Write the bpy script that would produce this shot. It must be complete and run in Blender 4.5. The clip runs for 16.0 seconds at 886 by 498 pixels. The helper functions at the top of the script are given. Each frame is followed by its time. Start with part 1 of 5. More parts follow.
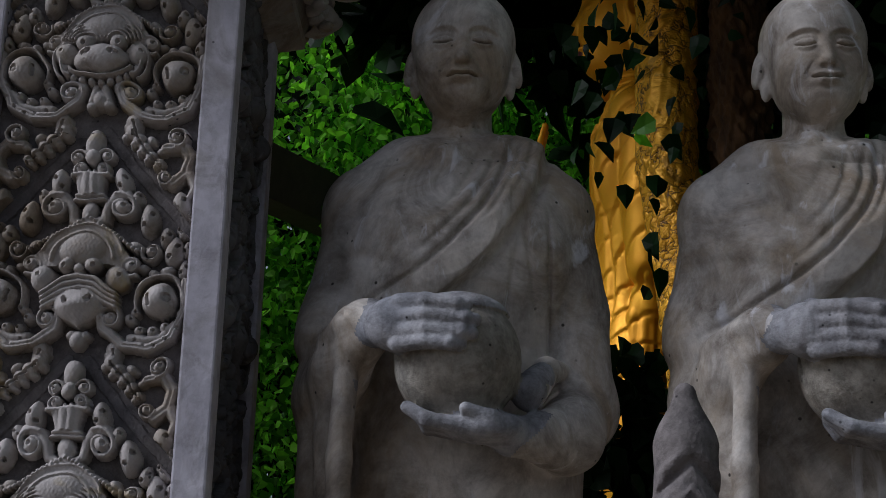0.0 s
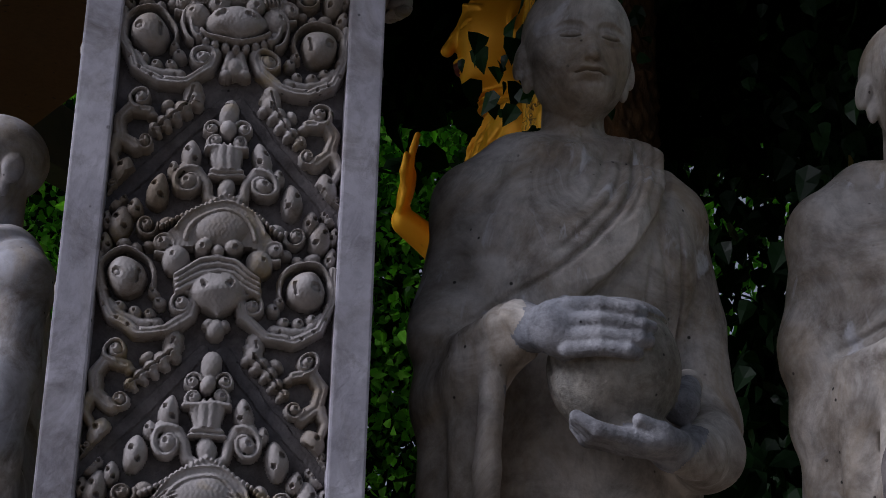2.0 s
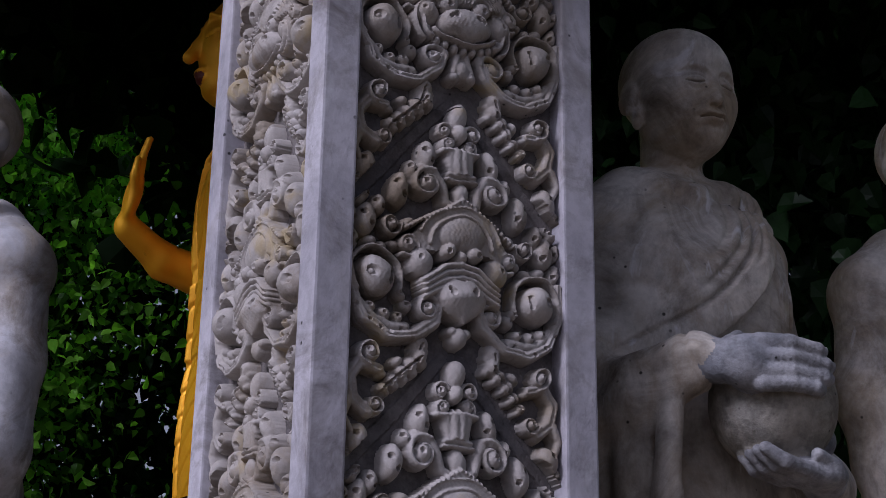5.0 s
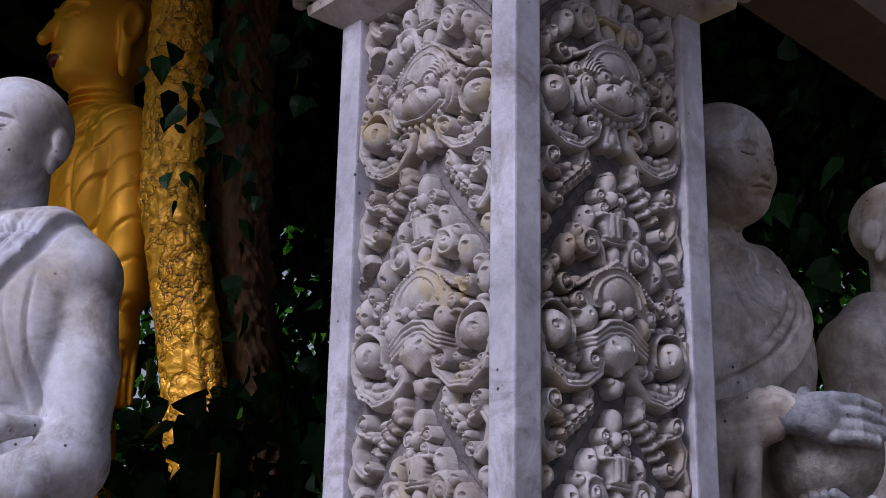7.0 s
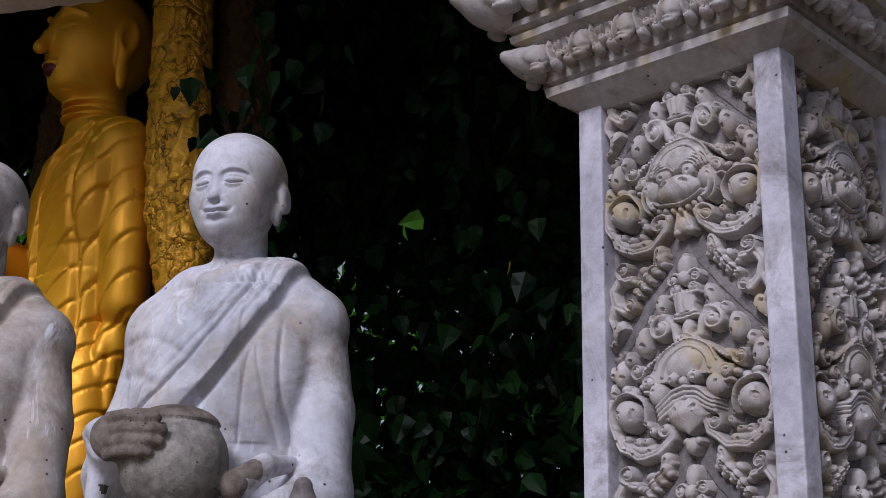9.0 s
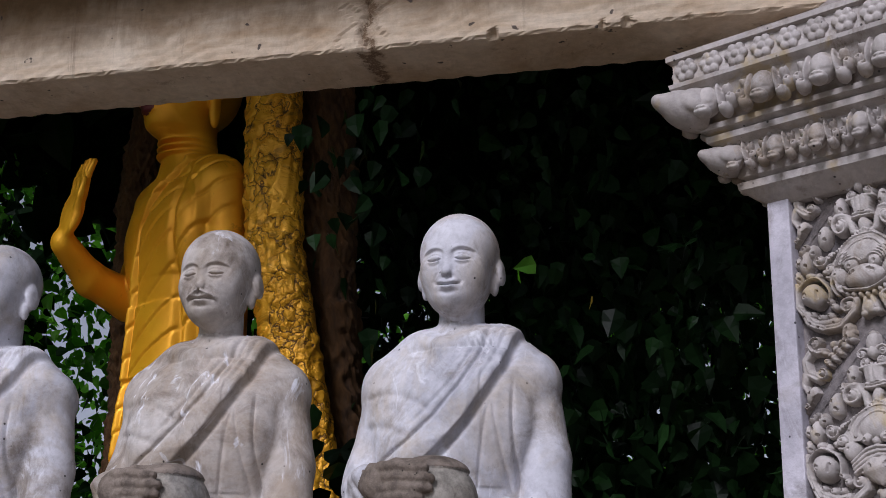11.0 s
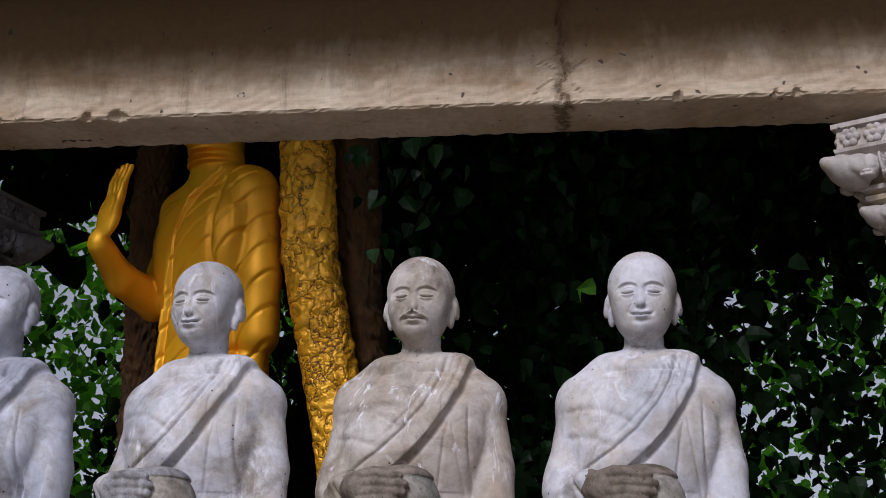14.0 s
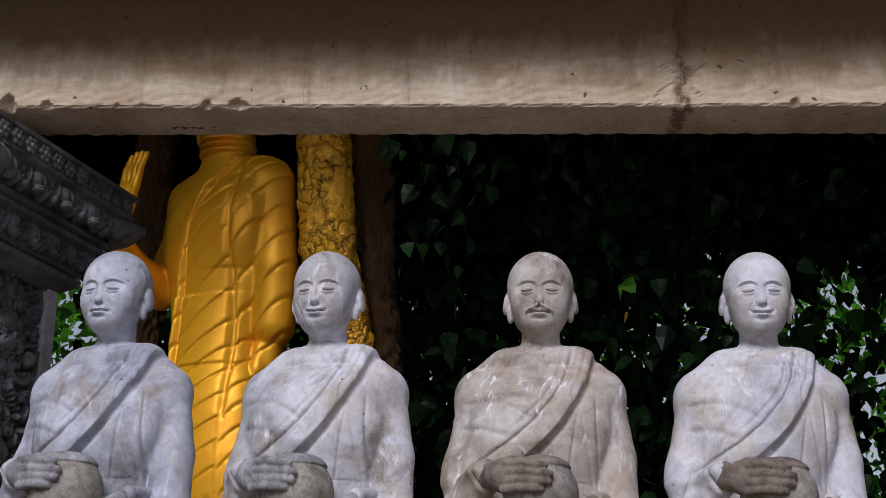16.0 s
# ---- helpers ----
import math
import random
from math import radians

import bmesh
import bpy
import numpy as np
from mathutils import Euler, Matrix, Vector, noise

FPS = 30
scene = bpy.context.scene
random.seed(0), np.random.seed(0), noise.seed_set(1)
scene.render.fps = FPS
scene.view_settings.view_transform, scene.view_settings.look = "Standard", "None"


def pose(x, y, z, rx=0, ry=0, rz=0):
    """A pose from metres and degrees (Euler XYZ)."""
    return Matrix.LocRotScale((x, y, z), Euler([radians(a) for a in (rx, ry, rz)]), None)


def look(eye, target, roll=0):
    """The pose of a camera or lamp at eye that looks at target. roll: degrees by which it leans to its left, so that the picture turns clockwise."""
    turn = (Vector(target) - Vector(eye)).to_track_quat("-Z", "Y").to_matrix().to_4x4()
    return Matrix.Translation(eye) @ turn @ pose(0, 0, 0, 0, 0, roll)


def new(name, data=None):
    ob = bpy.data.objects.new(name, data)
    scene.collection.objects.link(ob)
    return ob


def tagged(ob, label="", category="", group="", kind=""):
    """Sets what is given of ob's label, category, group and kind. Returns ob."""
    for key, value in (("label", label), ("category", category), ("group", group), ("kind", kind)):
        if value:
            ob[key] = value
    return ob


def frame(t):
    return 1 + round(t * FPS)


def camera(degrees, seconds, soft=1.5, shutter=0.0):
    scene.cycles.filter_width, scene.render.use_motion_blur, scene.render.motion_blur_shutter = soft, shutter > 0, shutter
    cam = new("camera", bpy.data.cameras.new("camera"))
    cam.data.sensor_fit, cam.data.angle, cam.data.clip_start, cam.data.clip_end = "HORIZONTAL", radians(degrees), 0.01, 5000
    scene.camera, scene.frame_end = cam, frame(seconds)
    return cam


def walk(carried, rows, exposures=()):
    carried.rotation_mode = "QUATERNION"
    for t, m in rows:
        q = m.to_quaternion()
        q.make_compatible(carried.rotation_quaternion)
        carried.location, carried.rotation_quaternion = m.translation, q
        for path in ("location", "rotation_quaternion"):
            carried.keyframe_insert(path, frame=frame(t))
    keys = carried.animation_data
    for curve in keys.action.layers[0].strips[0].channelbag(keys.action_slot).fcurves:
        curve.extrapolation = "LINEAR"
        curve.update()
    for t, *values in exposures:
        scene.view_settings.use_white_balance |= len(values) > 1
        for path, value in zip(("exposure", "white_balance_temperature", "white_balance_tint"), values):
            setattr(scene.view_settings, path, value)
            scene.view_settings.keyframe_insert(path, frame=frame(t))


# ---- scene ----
cam = camera(33.7, 16.0, soft=0.75)
PATH = [
    (0, (0.86, -2.225, 1.599), (0.809, -0.31, 2.175), 1.5),
    (0.5, (0.694, -2.181, 1.608), (0.665, -0.267, 2.188), 1.6),
    (1, (0.527, -2.128, 1.594), (0.602, -0.218, 2.183), 1.9),
    (1.5, (0.373, -2.078, 1.611), (0.571, -0.177, 2.2), 1.8),
    (2, (0.222, -2.042, 1.6), (0.525, -0.159, 2.202), 1.6),
    (2.5, (0.066, -2.025, 1.594), (0.459, -0.16, 2.199), 1.7),
    (3, (-0.101, -2.025, 1.592), (0.4, -0.187, 2.201), 1.7),
    (3.5, (-0.245, -1.979, 1.567), (0.348, -0.173, 2.189), 1.5),
    (4, (-0.405, -1.88, 1.563), (0.293, -0.112, 2.186), 1.5),
    (4.2, (-0.467, -1.825, 1.567), (0.277, -0.079, 2.198), 1.3),
    (6.3, (-1.168, -1.577, 1.57), (-0.039, -0.056, 2.211), 1.2),
    (6.5, (-1.229, -1.541, 1.572), (-0.066, -0.045, 2.211), 1.2),
    (7, (-1.396, -1.467, 1.592), (-0.163, -0.029, 2.234), 1.1),
    (7.5, (-1.584, -1.403, 1.58), (-0.302, -0.008, 2.223), 1.1),
    (8, (-1.807, -1.343, 1.59), (-0.483, 0.011, 2.232), 1.2),
    (8.5, (-1.99, -1.279, 1.589), (-0.625, 0.034, 2.231), 1.1),
    (9, (-2.149, -1.155, 1.611), (-0.75, 0.123, 2.252), 1.0),
    (9.5, (-2.322, -1.127, 1.616), (-0.92, 0.145, 2.262), 1.0),
    (10, (-2.53, -1.114, 1.6), (-1.124, 0.152, 2.247), 1.2),
    (10.2, (-2.607, -1.111, 1.606), (-1.2, 0.156, 2.252), 1.1),
    (12.3, (-3.318, -0.943, 1.579), (-1.836, 0.236, 2.223), 1.3),
    (12.5, (-3.39, -0.919, 1.566), (-1.901, 0.25, 2.211), 1.3),
    (13, (-3.557, -0.838, 1.544), (-2.045, 0.303, 2.188), 1.3),
    (13.5, (-3.693, -0.742, 1.526), (-2.157, 0.366, 2.171), 1.2),
    (14, (-3.836, -0.625, 1.518), (-2.276, 0.449, 2.161), 1.1),
    (14.5, (-3.948, -0.5, 1.521), (-2.373, 0.553, 2.161), 1.0),
    (15, (-4.074, -0.348, 1.479), (-2.481, 0.677, 2.121), 0.9),
    (15.5, (-4.172, -0.233, 1.468), (-2.56, 0.764, 2.106), 1.0),
    (16, (-4.258, -0.092, 1.474), (-2.615, 0.852, 2.115), 1.0),
]
walk(cam, [(t, look(eye, target, roll)) for t, eye, target, roll in PATH], [(0, -0.62, 5750, 14), (2.5, -0.8, 5700, 21), (4, -0.8, 5650, 25), (7, -0.42, 5550, 28), (8.5, -0.45, 5650, 24), (10, -0.4, 5750, 22), (13, -0.35, 5980, 19), (16, -0.38, 5950, 19)])

# ---- world, sun ----
SUN_EL, SUN_AZ = 38.0, 194.0      # degrees; heading anticlockwise from +x
world = bpy.data.worlds.new("world")
scene.world = world
world.use_nodes = True
wn = world.node_tree
wn.nodes.clear()
sky = wn.nodes.new("ShaderNodeTexSky")
sky.sky_type, sky.sun_disc = "NISHITA", False
sky.sun_elevation, sky.sun_rotation = radians(SUN_EL), radians(90 - SUN_AZ)
sky.air_density, sky.dust_density = 1.0, 2.0
bg = wn.nodes.new("ShaderNodeBackground")
bg.inputs[1].default_value = 0.095
wo = wn.nodes.new("ShaderNodeOutputWorld")
veil = wn.nodes.new("ShaderNodeHueSaturation")      # thin cloud: a paler sky
veil.inputs["Saturation"].default_value = 0.3
wn.links.new(sky.outputs[0], veil.inputs["Color"])
wn.links.new(veil.outputs[0], bg.inputs[0])
wn.links.new(bg.outputs[0], wo.inputs[0])
sun = new("sun", bpy.data.lights.new("sun", "SUN"))
sun.data.energy, sun.data.angle, sun.data.color = 2.9, radians(16), (1.0, 0.97, 0.93)
sd = Vector((math.cos(radians(SUN_AZ)) * math.cos(radians(SUN_EL)), math.sin(radians(SUN_AZ)) * math.cos(radians(SUN_EL)), math.sin(radians(SUN_EL))))
sun.matrix_world = look(sd * 30, (0, 0, 0))

# ---- materials ----
def nodes_of(name):
    m = bpy.data.materials.new(name)
    m.use_nodes = True
    nt = m.node_tree
    b = nt.nodes["Principled BSDF"]
    return m, nt, b


def coords(nt, scale=(1, 1, 1), offset_random=0.0):
    """Object coordinates, shifted by each object's own random number."""
    tc = nt.nodes.new("ShaderNodeTexCoord")
    mp = nt.nodes.new("ShaderNodeMapping")
    mp.inputs["Scale"].default_value = scale
    nt.links.new(tc.outputs["Object"], mp.inputs["Vector"])
    if offset_random:
        oi = nt.nodes.new("ShaderNodeObjectInfo")
        mu = nt.nodes.new("ShaderNodeMath")
        mu.operation = "MULTIPLY"
        mu.inputs[1].default_value = offset_random
        nt.links.new(oi.outputs["Random"], mu.inputs[0])
        cb = nt.nodes.new("ShaderNodeCombineXYZ")
        for k in range(3):
            nt.links.new(mu.outputs[0], cb.inputs[k])
        nt.links.new(cb.outputs[0], mp.inputs["Location"])
    return mp.outputs[0]


def noise_tex(nt, vec, scale, detail=6.0, rough=0.6, dist=0.0):
    n = nt.nodes.new("ShaderNodeTexNoise")
    n.inputs["Scale"].default_value, n.inputs["Detail"].default_value = scale, detail
    n.inputs["Roughness"].default_value, n.inputs["Distortion"].default_value = rough, dist
    nt.links.new(vec, n.inputs["Vector"])
    return n.outputs["Fac"]


def ramp(nt, fac, *stops):
    r = nt.nodes.new("ShaderNodeValToRGB")
    while len(r.color_ramp.elements) < len(stops):
        r.color_ramp.elements.new(0.5)
    for e, (p, c) in zip(r.color_ramp.elements, stops):
        e.position, e.color = p, (*c, 1) if len(c) == 3 else c
    nt.links.new(fac, r.inputs[0])
    return r.outputs[0]


def mix(nt, fac, a, b, kind="MIX"):
    m = nt.nodes.new("ShaderNodeMix")
    m.data_type, m.blend_type = "RGBA", kind
    for sock, v in ((m.inputs[0], fac), (m.inputs[6], a), (m.inputs[7], b)):
        if isinstance(v, (int, float)):
            sock.default_value = v
        elif isinstance(v, tuple):
            sock.default_value = (*v, 1)
        else:
            nt.links.new(v, sock)
    return m.outputs[2]


def grey(x):
    return (x, x, x)


def bump(nt, b, height, strength, distance):
    bp = nt.nodes.new("ShaderNodeBump")
    bp.inputs["Strength"].default_value, bp.inputs["Distance"].default_value = strength, distance
    nt.links.new(height, bp.inputs["Height"])
    nt.links.new(bp.outputs[0], b.inputs["Normal"])


def stone_mat(name, light, mid, stain, stain_amount=0.5, scale=1.0, rough=0.85, gloss=0.2):
    """Weathered cast stone: base colour broken up at two sizes, stains, drips, pits."""
    m, nt, b = nodes_of(name)
    v = coords(nt, offset_random=13.0)
    big = noise_tex(nt, v, 3.2 * scale, 6, 0.66, 0.8)
    col = mix(nt, ramp(nt, big, (0.40, grey(0)), (0.60, grey(1))), mid, light)
    cool = noise_tex(nt, coords(nt, offset_random=31.0), 5.5 * scale, 5, 0.6, 0.5)
    tone = tuple(0.50 * c * k for c, k in zip(light, (0.94, 1.0, 1.10)))
    col = mix(nt, ramp(nt, cool, (0.50, grey(0)), (0.66, grey(0.85))), col, tone)
    st = noise_tex(nt, coords(nt, (6.5, 6.5, 2.6), 7.0), 1.0 * scale, 8, 0.70, 1.1)
    col = mix(nt, ramp(nt, st, (0.66 - 0.3 * stain_amount, grey(0)), (0.74, grey(0.85))), col, stain)
    fine = noise_tex(nt, v, 34 * scale, 5, 0.7)
    col = mix(nt, 0.8, col, ramp(nt, fine, (0.36, grey(0.45)), (0.58, grey(1.0))), "MULTIPLY")
    blot = noise_tex(nt, coords(nt, (1, 1, 0.75), 17.0), 13 * scale, 7, 0.72, 0.7)
    col = mix(nt, ramp(nt, blot, (0.54, grey(0)), (0.66, grey(0.55 * stain_amount + 0.1))), col, tuple(0.8 * c for c in stain))
    pit = nt.nodes.new("ShaderNodeTexVoronoi")
    pit.inputs["Scale"].default_value = 46 * scale
    nt.links.new(v, pit.inputs["Vector"])
    pits = ramp(nt, pit.outputs["Distance"], (0.05, grey(0.15)), (0.13, grey(1)))
    sel = ramp(nt, noise_tex(nt, v, 8 * scale, 3), (0.48, grey(0)), (0.54, grey(1)))
    col = mix(nt, sel, col, mix(nt, 1.0, col, pits, "MULTIPLY"))
    nt.links.new(col, b.inputs["Base Color"])
    b.inputs["Roughness"].default_value = rough
    b.inputs["Specular IOR Level"].default_value = gloss
    h = mix(nt, 0.5, fine, noise_tex(nt, v, 120 * scale, 3))
    bump(nt, b, h, 0.7, 0.006)
    return m


def statue_mat(name, light, shade, tan, dirt, tan_amount=0.5, dirt_amount=0.3, white=0.5):
    """Old whitewashed cement: soft clouds, tan water stains, thin cracks, white lime runs, few dark specks."""
    m, nt, b = nodes_of(name)
    v = coords(nt, offset_random=13.0)
    cloud = noise_tex(nt, v, 3.4, 5, 0.55, 0.6)
    col = mix(nt, ramp(nt, cloud, (0.40, grey(0)), (0.56, grey(1))), shade, light)
    wash = noise_tex(nt, coords(nt, (4.5, 4.5, 3.6), 7.0), 1.0, 7, 0.68, 0.8)
    col = mix(nt, ramp(nt, wash, (0.60 - 0.26 * tan_amount, grey(0)), (0.66, grey(0.9))), col, tan)
    smear = noise_tex(nt, coords(nt, (8, 8, 6.5), 3.0), 1.0, 8, 0.72, 0.7)
    col = mix(nt, ramp(nt, smear, (0.62 - 0.20 * dirt_amount, grey(0)), (0.70, grey(0.85))), col, dirt)
    lime = noise_tex(nt, coords(nt, (8, 8, 2.6), 21.0), 1.0, 5, 0.6, 2.6)
    col = mix(nt, ramp(nt, lime, (0.60, grey(0)), (0.68, grey(white))), col, (0.84, 0.85, 0.90))
    veins = nt.nodes.new("ShaderNodeTexNoise")
    veins.noise_type = "RIDGED_MULTIFRACTAL"
    veins.inputs["Scale"].default_value, veins.inputs["Detail"].default_value = 5.0, 2.0
    nt.links.new(coords(nt, (1, 1, 0.7), 9.0), veins.inputs["Vector"])
    gate = ramp(nt, noise_tex(nt, coords(nt, offset_random=5.0), 4.0, 2), (0.52, grey(0)), (0.60, grey(1)))
    crack = mix(nt, 1.0, ramp(nt, veins.outputs["Fac"], (0.74, grey(0)), (0.86, grey(0.75))), gate, "MULTIPLY")
    col = mix(nt, crack, col, tuple(0.6 * c for c in dirt))
    fine = noise_tex(nt, v, 38, 5, 0.65)
    col = mix(nt, 0.42, col, ramp(nt, fine, (0.36, grey(0.55)), (0.58, grey(1.0))), "MULTIPLY")
    speck = nt.nodes.new("ShaderNodeTexVoronoi")
    speck.inputs["Scale"].default_value = 30
    nt.links.new(v, speck.inputs["Vector"])
    spots = ramp(nt, speck.outputs["Distance"], (0.06, grey(0.12)), (0.11, grey(1)))
    sel = ramp(nt, noise_tex(nt, v, 6, 3), (0.52, grey(0)), (0.56, grey(1)))
    col = mix(nt, sel, col, mix(nt, 1.0, col, spots, "MULTIPLY"))
    nt.links.new(col, b.inputs["Base Color"])
    nt.links.new(ramp(nt, cloud, (0.3, grey(0.62)), (0.7, grey(0.85))), b.inputs["Roughness"])
    b.inputs["Specular IOR Level"].default_value = 0.3
    bump(nt, b, mix(nt, 0.5, fine, noise_tex(nt, v, 110, 3)), 0.45, 0.004)
    return m


M_MONK = statue_mat("monk_stone", (0.64, 0.64, 0.69), (0.41, 0.415, 0.46), (0.47, 0.405, 0.325), (0.20, 0.165, 0.13), 0.55, 0.60, 0.6)
M_MONK_BLUE = statue_mat("monk_stone_blue", (0.54, 0.56, 0.64), (0.32, 0.335, 0.40), (0.34, 0.31, 0.29), (0.15, 0.135, 0.13), 0.25, 0.65, 0.4)
M_MONK_BROWN = statue_mat("monk_stone_brown", (0.62, 0.595, 0.58), (0.44, 0.40, 0.36), (0.34, 0.26, 0.18), (0.13, 0.095, 0.065), 1.0, 0.75, 0.85)
M_MONK_WARM = statue_mat("monk_stone_warm", (0.70, 0.66, 0.61), (0.44, 0.405, 0.365), (0.38, 0.30, 0.21), (0.10, 0.075, 0.055), 0.65, 0.95, 0.5)
M_HAND = stone_mat("handled_stone", (0.30, 0.25, 0.21), (0.20, 0.165, 0.135), (0.10, 0.075, 0.055), 0.6)
M_BOWL = stone_mat("bowl_stone", (0.44, 0.41, 0.36), (0.30, 0.28, 0.24), (0.15, 0.12, 0.09), 0.7)
M_HAND_GREY = stone_mat("grey_handled_stone", (0.44, 0.44, 0.46), (0.30, 0.30, 0.32), (0.12, 0.10, 0.09), 0.6)
def lichen(m, amount, colour):
    """Yellow lichen in small patches over a stone."""
    nt, b = m.node_tree, m.node_tree.nodes["Principled BSDF"]
    base = b.inputs["Base Color"].links[0].from_socket
    where = noise_tex(nt, coords(nt, (1, 1, 0.8), 3.0), 7.0, 5, 0.6, 0.4)
    nt.links.new(mix(nt, ramp(nt, where, (0.58, grey(0)), (0.66, grey(amount))), base, colour), b.inputs["Base Color"])
    return m


M_CARVED = statue_mat("carved_stone", (0.50, 0.465, 0.445), (0.38, 0.35, 0.33), (0.32, 0.26, 0.19), (0.17, 0.13, 0.09), 0.45, 0.45, 0.12)
lichen(M_CARVED, 0.6, (0.42, 0.32, 0.14))
M_BORDER = statue_mat("painted_border", (0.60, 0.58, 0.64), (0.46, 0.445, 0.50), (0.38, 0.355, 0.36), (0.19, 0.17, 0.16), 0.30, 0.50, 0.3)
# near-black stone that paints in the shade on pillar sides away from the sun
M_SHADE_STONE = statue_mat("shade_dark_stone", (0.17, 0.165, 0.17), (0.10, 0.098, 0.10), (0.08, 0.07, 0.06), (0.04, 0.035, 0.03), 0.5, 0.6, 0.1)
M_DARKENED_STONE = stone_mat("darkened_stone", (0.25, 0.225, 0.22), (0.17, 0.155, 0.15), (0.10, 0.08, 0.07), 0.5)


def beam_mat():
    m, nt, b = nodes_of("beam_concrete")
    v = coords(nt)
    big = noise_tex(nt, coords(nt, (1.2, 1.2, 4)), 2.0, 6, 0.65, 0.5)
    col = mix(nt, ramp(nt, big, (0.35, grey(0)), (0.65, grey(1))), (0.47, 0.335, 0.205), (0.77, 0.66, 0.51))
    # brown algae stain and painted eave shade from the top, ragged lower border
    sep = nt.nodes.new("ShaderNodeSeparateXYZ")
    nt.links.new(v, sep.inputs[0])
    rag = noise_tex(nt, coords(nt, (5, 5, 1.5)), 1.2, 8, 0.7, 0.6)
    low = nt.nodes.new("ShaderNodeMapRange")
    low.inputs["From Min"].default_value, low.inputs["From Max"].default_value = 3.27, 3.52
    nt.links.new(sep.outputs[2], low.inputs["Value"])
    add = nt.nodes.new("ShaderNodeMath")
    nt.links.new(low.outputs[0], add.inputs[0])
    nt.links.new(rag, add.inputs[1])
    half = nt.nodes.new("ShaderNodeMath")
    half.operation = "MULTIPLY"
    half.inputs[1].default_value = 0.66
    nt.links.new(add.outputs[0], half.inputs[0])
    col = mix(nt, ramp(nt, half.outputs[0], (0.42, grey(0)), (0.62, grey(0.62)), (0.88, grey(0.97))), col, (0.14, 0.080, 0.028))
    drips = noise_tex(nt, coords(nt, (13, 13, 0.9)), 1.3, 7, 0.75, 0.3)
    col = mix(nt, ramp(nt, drips, (0.58, grey(0)), (0.72, grey(0.55))), col, (0.10, 0.06, 0.035))
    fine = noise_tex(nt, v, 45, 5, 0.7)
    col = mix(nt, 0.45, col, ramp(nt, fine, (0.3, grey(0.5)), (0.7, grey(1.0))), "MULTIPLY")
    spots = noise_tex(nt, v, 26, 2, 0.5)
    col = mix(nt, ramp(nt, spots, (0.71, grey(0)), (0.74, grey(0.9))), col, (0.05, 0.04, 0.035))
    # rust run down the crack
    gap = nt.nodes.new("ShaderNodeMath")
    gap.operation = "SUBTRACT"
    gap.inputs[1].default_value = CRACK_X
    nt.links.new(sep.outputs[0], gap.inputs[0])
    sway = nt.nodes.new("ShaderNodeMath")
    sway.operation = "MULTIPLY_ADD"
    nt.links.new(noise_tex(nt, coords(nt, (1, 1, 1.3)), 14, 7, 0.75), sway.inputs[0])
    sway.inputs[1].default_value = 0.16
    nt.links.new(gap.outputs[0], sway.inputs[2])
    side = nt.nodes.new("ShaderNodeMath")
    side.operation = "ABSOLUTE"
    mid = nt.nodes.new("ShaderNodeMath")
    mid.operation = "SUBTRACT"
    mid.inputs[1].default_value = 0.08
    nt.links.new(sway.outputs[0], mid.inputs[0])
    nt.links.new(mid.outputs[0], side.inputs[0])
    col = mix(nt, ramp(nt, side.outputs[0], (0.003, grey(0.9)), (0.010, grey(0.4)), (0.030, grey(0))), col, (0.11, 0.06, 0.025))
    nt.links.new(col, b.inputs["Base Color"])
    b.inputs["Roughness"].default_value = 0.9
    bump(nt, b, fine, 0.3, 0.004)
    return m


CRACK_X = 1.354
M_BEAM = beam_mat()


